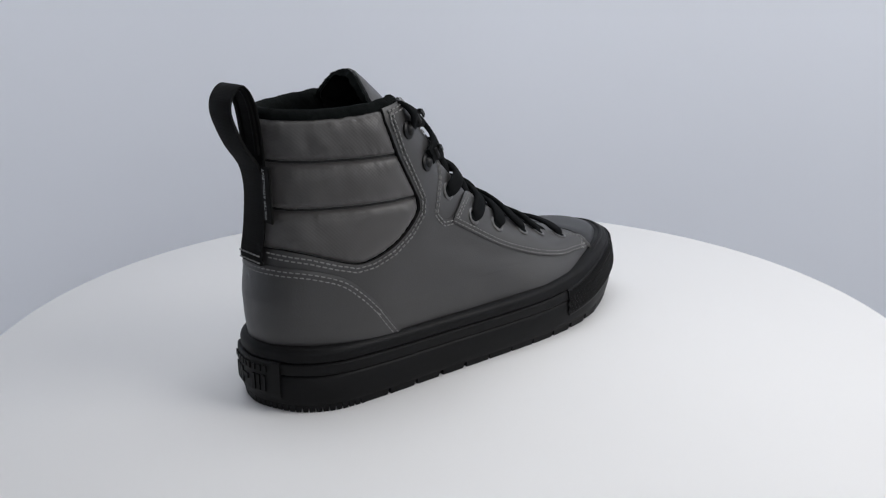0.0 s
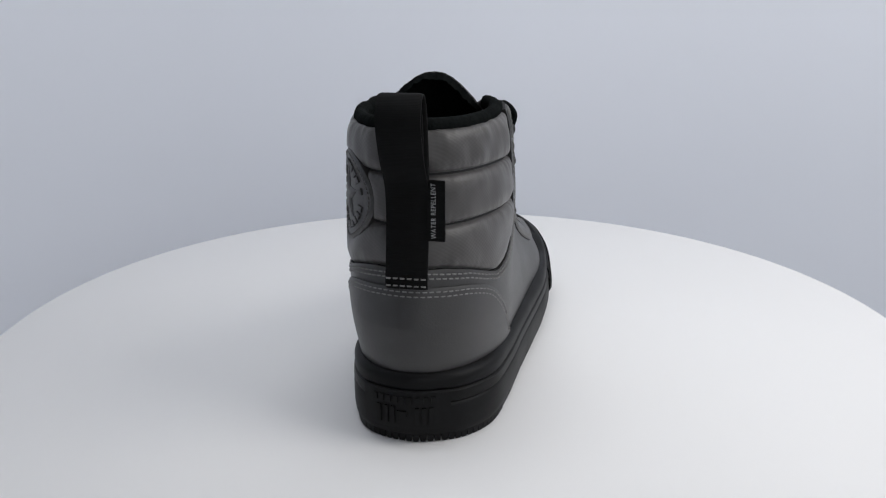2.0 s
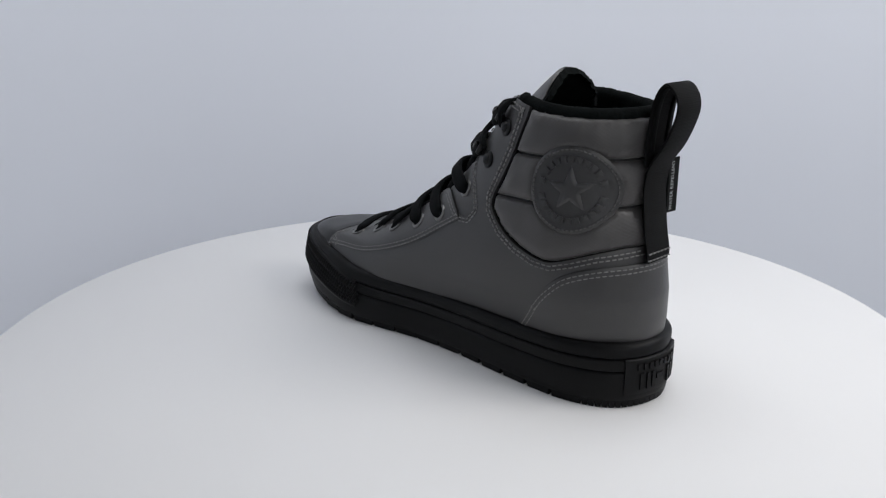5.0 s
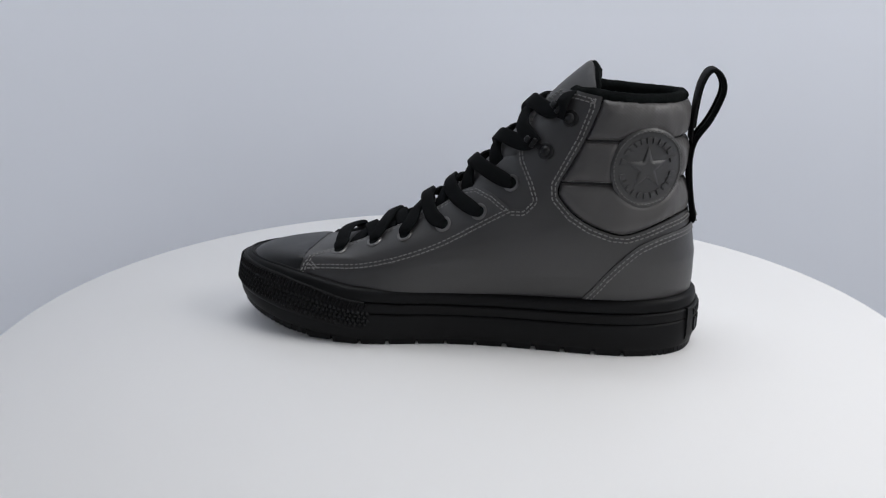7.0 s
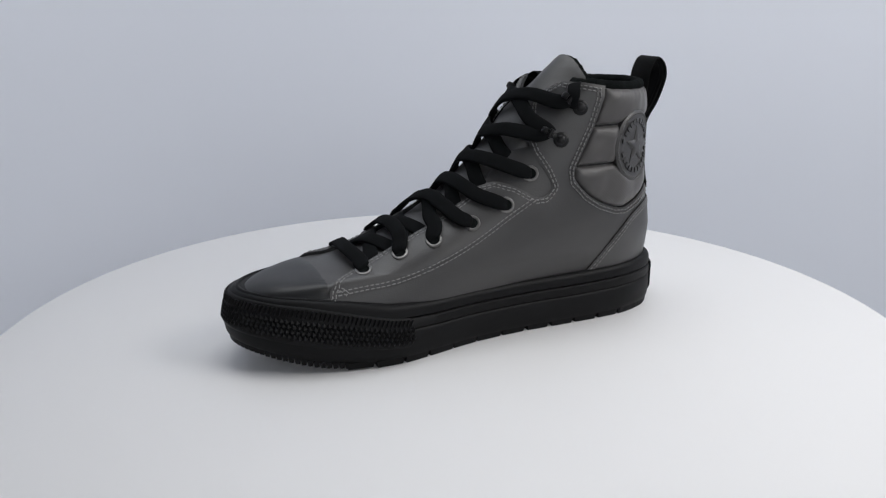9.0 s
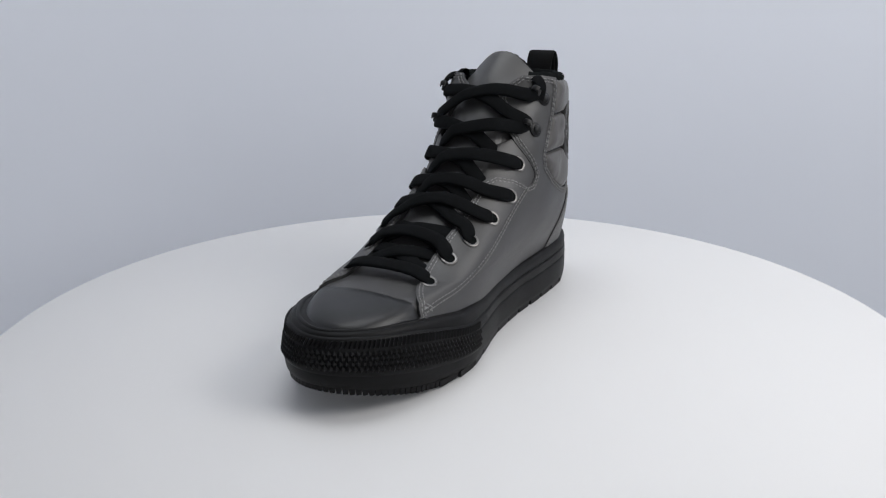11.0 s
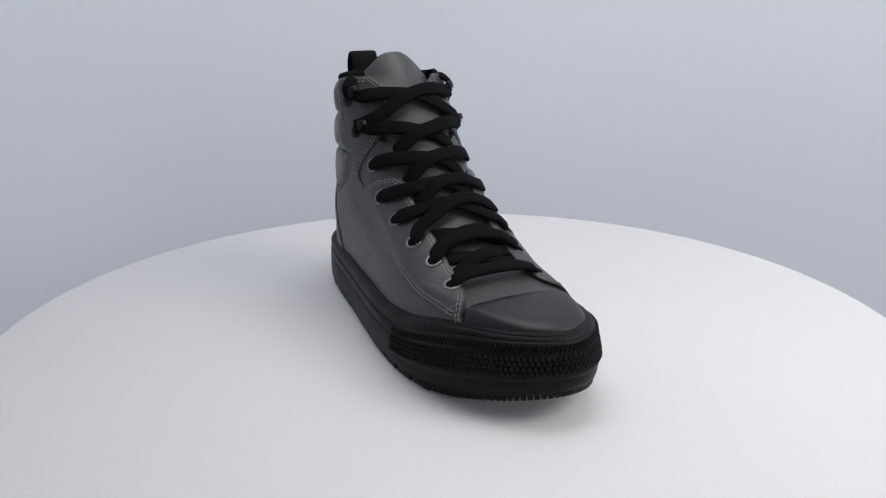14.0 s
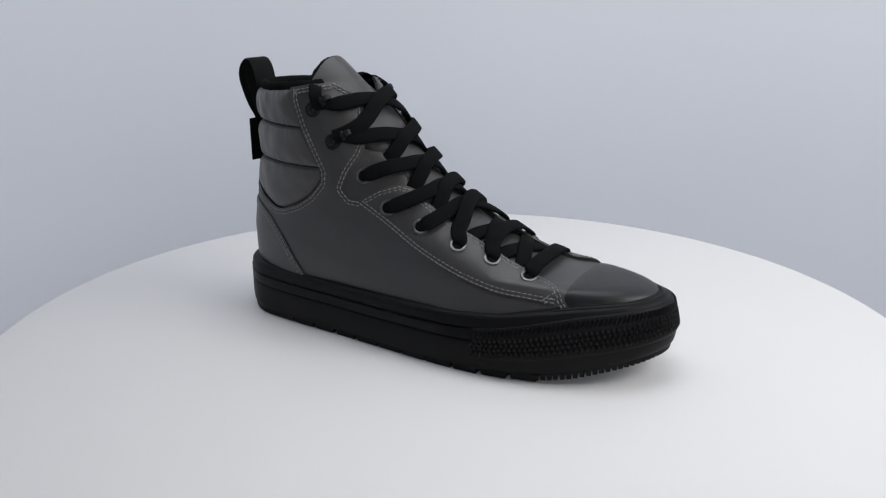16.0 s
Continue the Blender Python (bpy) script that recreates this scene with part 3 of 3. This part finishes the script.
def pull_loop():
    path = smooth_line([(-150.4, 80), (-151.2, 84), (-148.8, 96), (-146.8, 112), (-146.8, 122), (-149, 131), (-155.5, 141), (-160, 151), (-162.3, 159.5), (-161, 166.5),
                        (-156.5, 171.5), (-152, 170), (-148.4, 162), (-146.6, 150), (-145.8, 140), (-145.6, 130)], 8)
    pts = np.column_stack([path[:, 0], np.full(len(path), -5.0), path[:, 1]])
    t = np.gradient(pts, axis=0)
    nor = np.cross(t, np.array([0, 1.0, 0]))
    strap = ribbon("pull_strap", pts, -nor, 20.5, 1.8, WEBBING, boot, "black woven webbing pull loop", )
    for y in (-11.5, 1.5):
        edge = pts + np.array([0, y + 5, 0]) + nor / np.linalg.norm(nor, axis=1, keepdims=True) * -1.0
        ribbon("webbing_rib", edge[4:-6], -nor[4:-6], 3.6, 2.0, WEBBING, strap)
    zs = np.array([81.6, 85.2])
    for z in zs:
        y = np.arange(-14.5, 5.0, 3.4)
        verts, faces = [], []
        for yy in y:
            k = len(verts)
            x = np.interp(z, path[:60, 1], path[:60, 0]) - 1.2
            for dx, dy, dz in ((0.4, 0, -0.35), (0.4, 0, 0.35), (-0.4, 0.3, 0.3), (-0.4, 0.3, -0.3), (0.4, 2.4, -0.35), (0.4, 2.4, 0.35), (-0.4, 2.1, 0.3), (-0.4, 2.1, -0.3)):
                verts.append((x + dx, yy + dy, z + dz))
            faces += [(k, k + 1, k + 2, k + 3), (k + 7, k + 6, k + 5, k + 4), (k + 2, k + 6, k + 7, k + 3), (k + 1, k + 5, k + 6, k + 2), (k + 3, k + 7, k + 4, k)]
        mesh_part("stitching", verts, faces, THREAD, strap)["kind"] = "stuff"
    # side tag with pale print
    c = np.array([-147.8, -18.9, 117.8])
    ang = radians(176)
    out = np.array([math.cos(ang), math.sin(ang), 0])
    along = np.array([-out[1], out[0], 0])
    verts = []
    for s in (-4.4, 4.4):
        for h in (-14.6, 14.6):
            for d in (-0.6, 0.6):
                verts.append(c + along * s + np.array([0, 0, h]) + out * d)
    bm = bmesh.new()
    vs = [bm.verts.new(Vector(p) * 0.001) for p in verts]
    for f in ((0, 1, 3, 2), (4, 6, 7, 5), (0, 4, 5, 1), (2, 3, 7, 6), (0, 2, 6, 4), (1, 5, 7, 3)):
        bm.faces.new([vs[i] for i in f])
    bmesh.ops.recalc_face_normals(bm, faces=bm.faces)
    bmesh.ops.bevel(bm, geom=list(bm.edges), offset=0.0003, segments=2, affect="EDGES")
    tag = part("side_tag", bm, WEBBING, boot, "small black tag reading WATER REPELLENT")
    curve = bpy.data.curves.new("print", "FONT")
    curve.body, curve.size, curve.align_x, curve.align_y, curve.extrude = "WATER REPELLENT", 0.0033, "CENTER", "CENTER", 0.00004
    curve.space_character = 1.15
    tmp = bpy.data.objects.new("print", curve)
    me = bpy.data.meshes.new_from_object(tmp)
    bpy.data.objects.remove(tmp)
    me.materials.append(INK)
    right = Vector((0, 0, 1))
    nrm = Vector(out)
    up = nrm.cross(right)
    m = Matrix.Identity(4)
    for k, axis in enumerate((right, up, nrm)):
        for r in range(3):
            m[r][k] = axis[r]
    m.translation = Vector((c + out * 0.68 + along * -1.0) * 0.001)
    size = max(v.co.x for v in me.vertices) - min(v.co.x for v in me.vertices)
    me.transform(m @ Matrix.Diagonal((0.0265 / size, 1, 1, 1)))
    ob = new("print", me)
    ob.parent = tag
    ob["label"] = "pale printed words WATER REPELLENT"


# ---- sole ----
OUTLINE = [(-157, -6), (-153, 11), (-143, 22.5), (-125, 30.5), (-105, 33.5), (-72, 33.5), (-36, 32.5), (0, 35), (30, 41), (57, 45.5), (80, 43.5), (105, 38.5), (127, 29.3), (142.6, 15.8),
           (149.2, 0.5), (146.8, -14.5), (135, -31), (113, -45.5), (85, -56), (55, -61), (20, -61), (-20, -57.5), (-60, -53.5), (-100, -50), (-128, -45), (-146, -33), (-154, -19)]
_loop = OUTLINE[-2:] + OUTLINE + OUTLINE[:2]
RIM = evenly(smooth_line(_loop, 12)[24:-12], 3.0, closed=False)[:-1]
_t = np.roll(RIM, -1, 0) - np.roll(RIM, 1, 0)
RIM_N = np.stack([_t[:, 1], -_t[:, 0]], 1) / np.linalg.norm(_t, axis=1, keepdims=True)
if np.mean(np.sum(RIM_N * (RIM - RIM.mean(0)), 1)) < 0:
    RIM_N = -RIM_N


def sole_top(x):
    return np.interp(x, (-160, -120, -80, -20, 30, 60, 85, 110, 140, 155), (36.5, 35.5, 34.5, 34, 34.4, 36.5, 41.0, 44.3, 46.2, 46.8))


def sole_low(x):
    return np.interp(x, (-160, -140, 50, 80, 105, 130, 155), (1.0, 0, 0, 1.2, 4.6, 10.8, 17.0))


def inward(x, share):
    """Millimetres by which the sole's wall leans in, above and below, round the toe."""
    x = np.asarray(x, float)
    fore, toe = np.clip((x - 5) / 50, 0, 1), np.clip((x - 75) / 65, 0, 1) ** 1.3
    return (fore * 2.7 + toe * 1.3) * np.clip((share - 0.42) / 0.58, 0, 1) ** 1.2 + toe * (1.8 * np.clip((0.4 - share) / 0.4, 0, 1) ** 1.5)


def bumper_share(x):
    """How high the toe bumper reaches, as a share of the sole."""
    return np.interp(x, (46, 75, 105, 140), (0.80, 0.86, 0.93, 0.97)) / 0.97


def band(name, profile, mat, parent, label="", pick=None, sharp=35, squeeze=None, fade=None):
    """A strip round the sole from (offset outwards, share of the height, extra millimetres of height)."""
    p, n = (RIM, RIM_N) if pick is None else (RIM[pick], RIM_N[pick])
    lo, hi = sole_low(p[:, 0]), sole_top(p[:, 0])
    k = np.ones(len(p)) if squeeze is None else squeeze(p[:, 0])
    w = np.ones(len(p)) if fade is None else fade(p[:, 0])
    rings = [np.column_stack([p + n * (o - inward(p[:, 0], s * k))[:, None], lo + (hi - lo) * s * k + e * w - 1.2 * (1 - w)]) for o, s, e in profile]
    rings = rings[::-1]
    v, f = loft(rings, closed_ring=pick is None, closed_rows=True)
    if pick is not None:
        m, c = len(p), len(rings)
        f += [tuple(r * m for r in range(c)), tuple(r * m + m - 1 for r in range(c))[::-1]]
    return mesh_part(name, v, f, mat, parent, label, sharp)


def spaced(count, keep):
    """Places, outward ways and tangents at even steps round the sole where keep(x, y) holds."""
    s = np.linspace(0, len(RIM), count, endpoint=False)
    i = s.astype(int) % len(RIM)
    w = (s - s.astype(int))[:, None]
    p = RIM[i] * (1 - w) + RIM[(i + 1) % len(RIM)] * w
    n = RIM_N[i] * (1 - w) + RIM_N[(i + 1) % len(RIM)] * w
    return [(a, b) for a, b in zip(p, n) if keep(*a)]


def sole():
    base = boot
    band("foxing", [(-10, 0.93, 0), (-10, 1, 0.9), (-4.4, 1, 0.9), (-2.6, 1, 0.6), (-1.4, 1, -0.2), (-0.6, 1, -1.4), (-0.2, 1, -2.9), (-0.2, 0.8, 0.6), (-0.7, 0.8, -0.1), (-1.4, 0.8, -0.4), (-9, 0.8, -0.4)],
         RUBBER, base, "black rubber foxing strip")
    band("midsole_band", [(-9, 0.79, 0), (-1.6, 0.79, 0), (-0.6, 0.79, -0.5), (0.1, 0.79, -1.2), (0.4, 0.6, 1.0), (0.0, 0.6, 0.2), (-1.0, 0.6, -0.2), (-9, 0.6, -0.2)], RUBBER, base,
         "ribbed black rubber sole band")
    band("sidewall", [(-9, 0.595, 0), (-1.2, 0.595, 0), (-0.2, 0.595, -0.6), (0.4, 0.59, -1.6), (0.5, 0.35, 0), (0.4, 0.22, 0), (0.1, 0.15, 0), (-0.8, 0.105, 0), (-3, 0.1, 0), (-9, 0.1, 0)], RUBBER, base,
         "black rubber sole sidewall")
    lo = sole_low(RIM[:, 0])
    rings = [np.column_stack([RIM - RIM_N * (2.4 + inward(RIM[:, 0], 0.05))[:, None], lo + 5.0]), np.column_stack([RIM - RIM_N * (3.0 + inward(RIM[:, 0], 0.0))[:, None], lo + 1.7]), np.column_stack([RIM - RIM_N * (4.6 + inward(RIM[:, 0], 0.0))[:, None], lo + 0.9])]
    v, f = loft(rings[::-1], cap=True)
    outsole = mesh_part("outsole", v, f, RUBBER, base, "black treaded rubber outsole", 40)
    # tread lugs round the rim, and fine teeth at toe and heel
    random.seed(4)
    box_faces = ((0, 3, 2, 1), (4, 5, 6, 7), (0, 1, 5, 4), (1, 2, 6, 5), (2, 3, 7, 6), (3, 0, 4, 7))
    for p, n in spaced(38, lambda x, y: -124 < x < 92):
        t = np.array([-n[1], n[0]])
        half = 8.9 + random.uniform(-0.9, 0.5)
        lo = float(sole_low(p[0]))
        verts = []
        for a, b, z in ((-half, -0.5, 4.4), (half, -0.5, 4.4), (half, -9, 4.4), (-half, -9, 4.4), (-half + 0.8, -1.3, 0.0), (half - 0.8, -1.3, 0.0), (half - 0.8, -9, 0.0), (-half + 0.8, -9, 0.0)):
            q = p + t * a + n * (b - float(inward(p[0], 0.03)))
            verts.append((q[0], q[1], lo + z))
        mesh_part("tread_lug", verts, box_faces, RUBBER, outsole)
    verts, faces = [], []
    for p, n in spaced(190, lambda x, y: x > 82 or x < -112):
        t = np.array([-n[1], n[0]])
        lo = float(sole_low(p[0]))
        k = len(verts)
        for a, b, z in ((-1.8, -0.6, 4.0), (1.8, -0.6, 4.0), (1.8, -4, 4.0), (-1.8, -4, 4.0), (-1.3, -1.0, 0.0), (1.3, -1.0, 0.0), (0.9, -4, 0.0), (-0.9, -4, 0.0)):
            q = p + t * a + n * (b - float(inward(p[0], 0.06)))
            verts.append((q[0], q[1], lo + z))
        faces += [tuple(k + i for i in f) for f in box_faces]
    mesh_part("tread_teeth", verts, faces, RUBBER, outsole)["kind"] = "stuff"
    # toe bumper with ribs and diamonds
    pick = np.where(RIM[:, 0] > 46)[0]
    brk = np.where(np.diff(pick) > 1)[0]
    if len(brk):
        pick = np.concatenate([pick[brk[0] + 1:], pick[:brk[0] + 1]])
    bumper = band("toe_bumper", [(-3, 0.97, 0), (-0.2, 0.97, 0), (0.6, 0.965, -0.3), (1.1, 0.95, -0.9), (1.2, 0.8, 0), (1.2, 0.42, 0), (1.0, 0.39, 0), (0.5, 0.36, 0), (-3, 0.36, 0)], RUBBER, base,
                  "black rubber toe bumper with diamond texture", pick, squeeze=bumper_share)
    verts, faces = [], []

    def stud(p, n, share, lean, wide, high, tall):
        t = np.array([-n[1], n[0]])
        lo, hi = float(sole_low(p[0])), float(sole_top(p[0]))
        share = share * float(bumper_share(p[0]))
        z0 = lo + (hi - lo) * share
        k = len(verts)
        for a, h, o in ((-wide + lean, 0, 0), (lean, -high, 0), (wide + lean, 0, 0), (lean, high, 0), (lean, 0, tall)):
            q = p + t * a + n * (1.15 + o - float(inward(p[0], share)))
            verts.append((q[0], q[1], z0 + h))
        faces.extend([(k, k + 1, k + 4), (k + 1, k + 2, k + 4), (k + 2, k + 3, k + 4), (k + 3, k, k + 4)])
    for row, share in enumerate((0.48, 0.56, 0.64, 0.72)):
        for p, n in spaced(232, lambda x, y: x > 47):
            t = np.array([-n[1], n[0]])
            stud(p + t * (1.9 if row % 2 else 0), n, share, 0, 1.75, 2.4, 1.35)
    for p, n in spaced(270, lambda x, y: x > 47):
        t = np.array([-n[1], n[0]])
        lo, hi = float(sole_low(p[0])), float(sole_top(p[0]))
        k = len(verts)
        for s, dx in ((0.82, -0.8), (0.94, 0.8)):
            s *= float(bumper_share(p[0]))
            for a, o in ((-0.8, 0.0), (0, 0.9), (0.8, 0.0)):
                q = p + t * (a + dx) + n * (1.35 + o - float(inward(p[0], s)))
                verts.append((q[0], q[1], lo + (hi - lo) * s))
        faces.extend([(k, k + 3, k + 4, k + 1), (k + 1, k + 4, k + 5, k + 2), (k, k + 1, k + 2), (k + 5, k + 4, k + 3)])
    mesh_part("bumper_texture", verts, faces, RUBBER, bumper, "raised ribs and diamonds", 20)["kind"] = "stuff"
    pick = np.where(RIM[:, 0] > 66)[0]
    brk = np.where(np.diff(pick) > 1)[0]
    if len(brk):
        pick = np.concatenate([pick[brk[0] + 1:], pick[:brk[0] + 1]])
    band("toe_rim", [(-6.5, 1, 0.2), (-6.2, 1, 1.2), (-5.2, 1, 1.7), (-4.2, 1, 1.5), (-3.6, 1, 0.9), (-3.6, 1, 0.2)], RUBBER, base, "thin raised rubber rim round the toe cap", pick, 60,
         fade=lambda x: np.clip((x - 66) / 30, 0, 1))
    # heel plate
    pick = np.where((RIM[:, 0] < -140) & (np.abs(RIM[:, 1] + 5) < 22))[0]
    brk = np.where(np.diff(pick) > 1)[0]
    if len(brk):
        pick = np.concatenate([pick[brk[0] + 1:], pick[:brk[0] + 1]])
    plate = band("heel_plate", [(-3, 0.8, 0), (0.8, 0.8, 0), (1.6, 0.78, 0), (1.7, 0.7, 0), (1.7, 0.3, 0), (0.9, 0.22, 0), (-3, 0.22, 0)], RUBBER, base, "black rubber heel plate with raised bars", pick)
    for y0, w, s0, s1 in [(-19 + 3.5 * i, 2.2, 0.62, 0.72) for i in range(9)] + [(-18, 2.4, 0.3, 0.56), (-14.6, 2.0, 0.3, 0.56), (-11.5, 2.0, 0.3, 0.56), (-6, 5.0, 0.42, 0.5), (0, 2.2, 0.3, 0.56), (3.4, 2.2, 0.3, 0.56), (7, 2.4, 0.3, 0.56)]:
        i = int(np.argmin(np.hypot(RIM[:, 0] + 156, RIM[:, 1] - y0 - w / 2) + 50 * (RIM[:, 0] > -135)))
        p, n = RIM[i], RIM_N[i]
        p = p + np.array([-n[1], n[0]]) * ((y0 + w / 2 - p[1]) / max(n[0] ** 2, 0.3) ** 0.5 * np.sign(n[0]))
        t = np.array([-n[1], n[0]])
        verts = []
        for o in (1.2, 2.5):
            for a, s in ((-w / 2, s0), (w / 2, s0), (w / 2, s1), (-w / 2, s1)):
                q = p + t * a + n * o
                verts.append((q[0], q[1], 1 + 35.5 * s))
        mesh_part("raised_bar", verts, [(3, 2, 1, 0), (4, 5, 6, 7), (0, 1, 5, 4), (1, 2, 6, 5), (2, 3, 7, 6), (3, 0, 4, 7)], RUBBER, plate)


# ---- laces ----
def laces():
    rows = EYELETS + HOOKS

    crest = (72, 44, 26, 9, -4, -17, -32, -53, -66)
    crest_z = (59.5, 68.5, 77, 87.5, 97.5, 111, 127, 149, 161)

    def spot(side, level, half=None, lift=3.0):
        """A place at a level counted in eyelets: on the eyelet row (half None), or half millimetres off the middle."""
        n = range(len(rows) + 1)
        x, z = np.interp(level, n, [x for x, _ in rows] + [-86]), np.interp(level, n, [z for _, z in rows] + [160])
        u = float(u_of(x, z, side))
        if half is not None and level >= 2.4:
            z = float(z + (np.interp(level, n, crest_z) - z) * (1 - min(1.0, half / 31) ** 1.3))
            u = float(u_half([half], np.array([z]), side)[0]) if half > 0 else 1.0
        elif half is not None:
            w = min(1.0, half / 31) ** 1.5
            x = float(np.interp(level, n, crest) * (1 - w) + x * w)
            zs = np.linspace(40, float(np.interp(-x, -_prof[:, 1], _prof[:, 0])) - 0.02, 400)
            us = u_of(np.full(400, x), zs, side)
            k = int(np.argmin(np.abs(np.abs(skin(us, zs)[:, 1] - mid_y(x)) - half)))
            u, z = (float(us[k]), float(zs[k])) if half > 0 else (1.0, float(zs[-1]))
        return on_skin(np.array([u]), np.array([z]), np.array([lift]))[0], skin_normal(u, z)

    def eye_half(side, k):
        p = spot(side, k)[0]
        return float(abs(p[1] - mid_y(p[0]))) - 1.5

    def into(side, k):
        """From inside the eyelet up over its rim."""
        a, b = spot(side, k, None, 1.1 if k == 5 else 3.0), spot(side, k, 0.76 * eye_half(side, k), 3.8)
        way = (b[0] - a[0]) / np.linalg.norm(b[0] - a[0])
        low = a[0] + way * 0.2 - a[1] * 2.4
        return [(low, a[1]), (a[0] + way * 2.3 + a[1] * 0.7, a[1])]

    def strip(stops, name="lace", wide=9.5, ends=1):
        pts = smooth_line([p for p, _ in stops], 7)
        nor = smooth_line([n for _, n in stops], 7)
        pts = pts + np.array([[noise.noise(Vector(p * 0.05)) * 0.5 for _ in range(3)] for p in pts])
        k = np.arange(len(pts))
        taper = 1 - 0.58 * np.clip(1 - k / 10, 0, 1) ** 1.2 * (ends > 0) - 0.58 * np.clip(1 - (len(pts) - 1 - k) / 10, 0, 1) ** 1.2 * (ends > 1)
        ribbon(name, pts, nor, wide, 2.5, LACE, boot, "flat black woven lace", taper)

    def reach(side):
        return 35 if side < 0 else 32

    def bar(level, arch, lift):
        """A lace straight across from eyelet to eyelet."""
        half, other = ([spot(g, level + 0.06 + arch * 0.4, 0.8 * eye_half(g, level), 4.8), spot(g, level + 0.06 + arch * 0.8, 0.55 * eye_half(g, level), lift - 0.4)] for g in (1, -1))
        strip(into(1, level) + half + [spot(1, level + 0.05 + arch, 0, lift)] + other[::-1] + into(-1, level)[::-1], ends=2)

    def deep(high, low):
        """A crossing under the eyestays."""
        for side in (1, -1):
            over = 1.9 if side > 0 else 0.0
            strip([spot(side, high, 24, -1.6), spot(side, high - 0.08, 17, 1.0), spot(side, (high + low) / 2 + 0.05, 4, 1.6 + over), spot(-side, (high + low) / 2 - 0.05, 4, 1.6 + over),
                   spot(-side, low + 0.08, 17, 1.0), spot(-side, low, 24, -1.6)], ends=0)

    bar(0, 0.0, 5.8)
    deep(0.92, 0.3)
    bar(1, 0.22, 6.2)
    deep(1.9, 1.2)
    # from the fourth pair of eyelets down into the third, over the eyestays
    for side, over in ((1, 2.5), (-1, 0.0)):
        strip(into(side, 3) + [spot(side, 3.08, 0.8 * eye_half(side, 3), 4.6), spot(side, 3.06, 15, 4.4 + over), spot(side, 2.9, 4, 4.4 + over), spot(-side, 2.7, 8, 4.4 + over), spot(-side, 2.5, 17, 4.8 + over * 0.5),
                               spot(-side, 2.2, 0.8 * eye_half(-side, 2), 5.0)] + into(-side, 2)[::-1], ends=2)
    # higher up each lace crosses from its eyelet or hook and dives under the other side
    for k in range(4, 8):
        for side in (1, -1):
            over = 2.4 if side > 0 else 0.0
            start = [spot(side, k + 0.16, reach(side), 3.6), spot(side, k + 0.12, 30, 4.4)] if k >= 6 else into(side, k)
            start += [spot(side, k + 0.1, 25 if k >= 6 else min(25, 0.8 * eye_half(side, k)), 4.4), spot(side, k + 0.07, 15, 4.2 + over), spot(side, k - 0.05, 4, 4.0 + over)]
            if k == 7:
                strip(start + [spot(-side, 6.78, 9, 4.4 + over), spot(-side, 6.5, 21, 5.0), spot(-side, 6.3, 29, 4.6), spot(-side, 6.14, reach(-side), 3.4)])
            else:
                strip(start + [spot(-side, k - 0.2, 6, 3.6 + over), spot(-side, k - 0.38, 12, 2.6 + over * 0.4), spot(-side, k - 0.55, 18, 1.0), spot(-side, k - 0.68, 24, -2.6)])
    # tails over the top hooks, tucked in beside the tongue
    for side in (1, -1):
        a, n = spot(side, 7.16, reach(side), 3.6)
        inn = np.array([0, -side, 0.0])
        strip([(a - n * 0.5 + np.array([0, 0, -3.0]), n), (a + n * 1.5 + np.array([-2, 0, 5.0]), n + np.array([0, 0, 0.6])), (a + inn * 4 + np.array([-5, 0, 10.5]), np.array([0.3, 0, 1.0])),
               (a + inn * 9 + np.array([-10, 0, 9.0]), np.array([0.3, 0, 1.0])), (a + inn * 12 + np.array([-14, 0, 2.0]), np.array([0.6, 0, 0.8]))], "lace_end", 8.0, 0)


upper()
badge()
pull_loop()
sole()
laces()


def motions():
    rows = [(t, pose(0, 0, 0, 0, 0, 43.99 + 17.924 * t)) for t in range(17)]
    walk(boot, rows)
    walk(turntable_disc, rows)


motions()
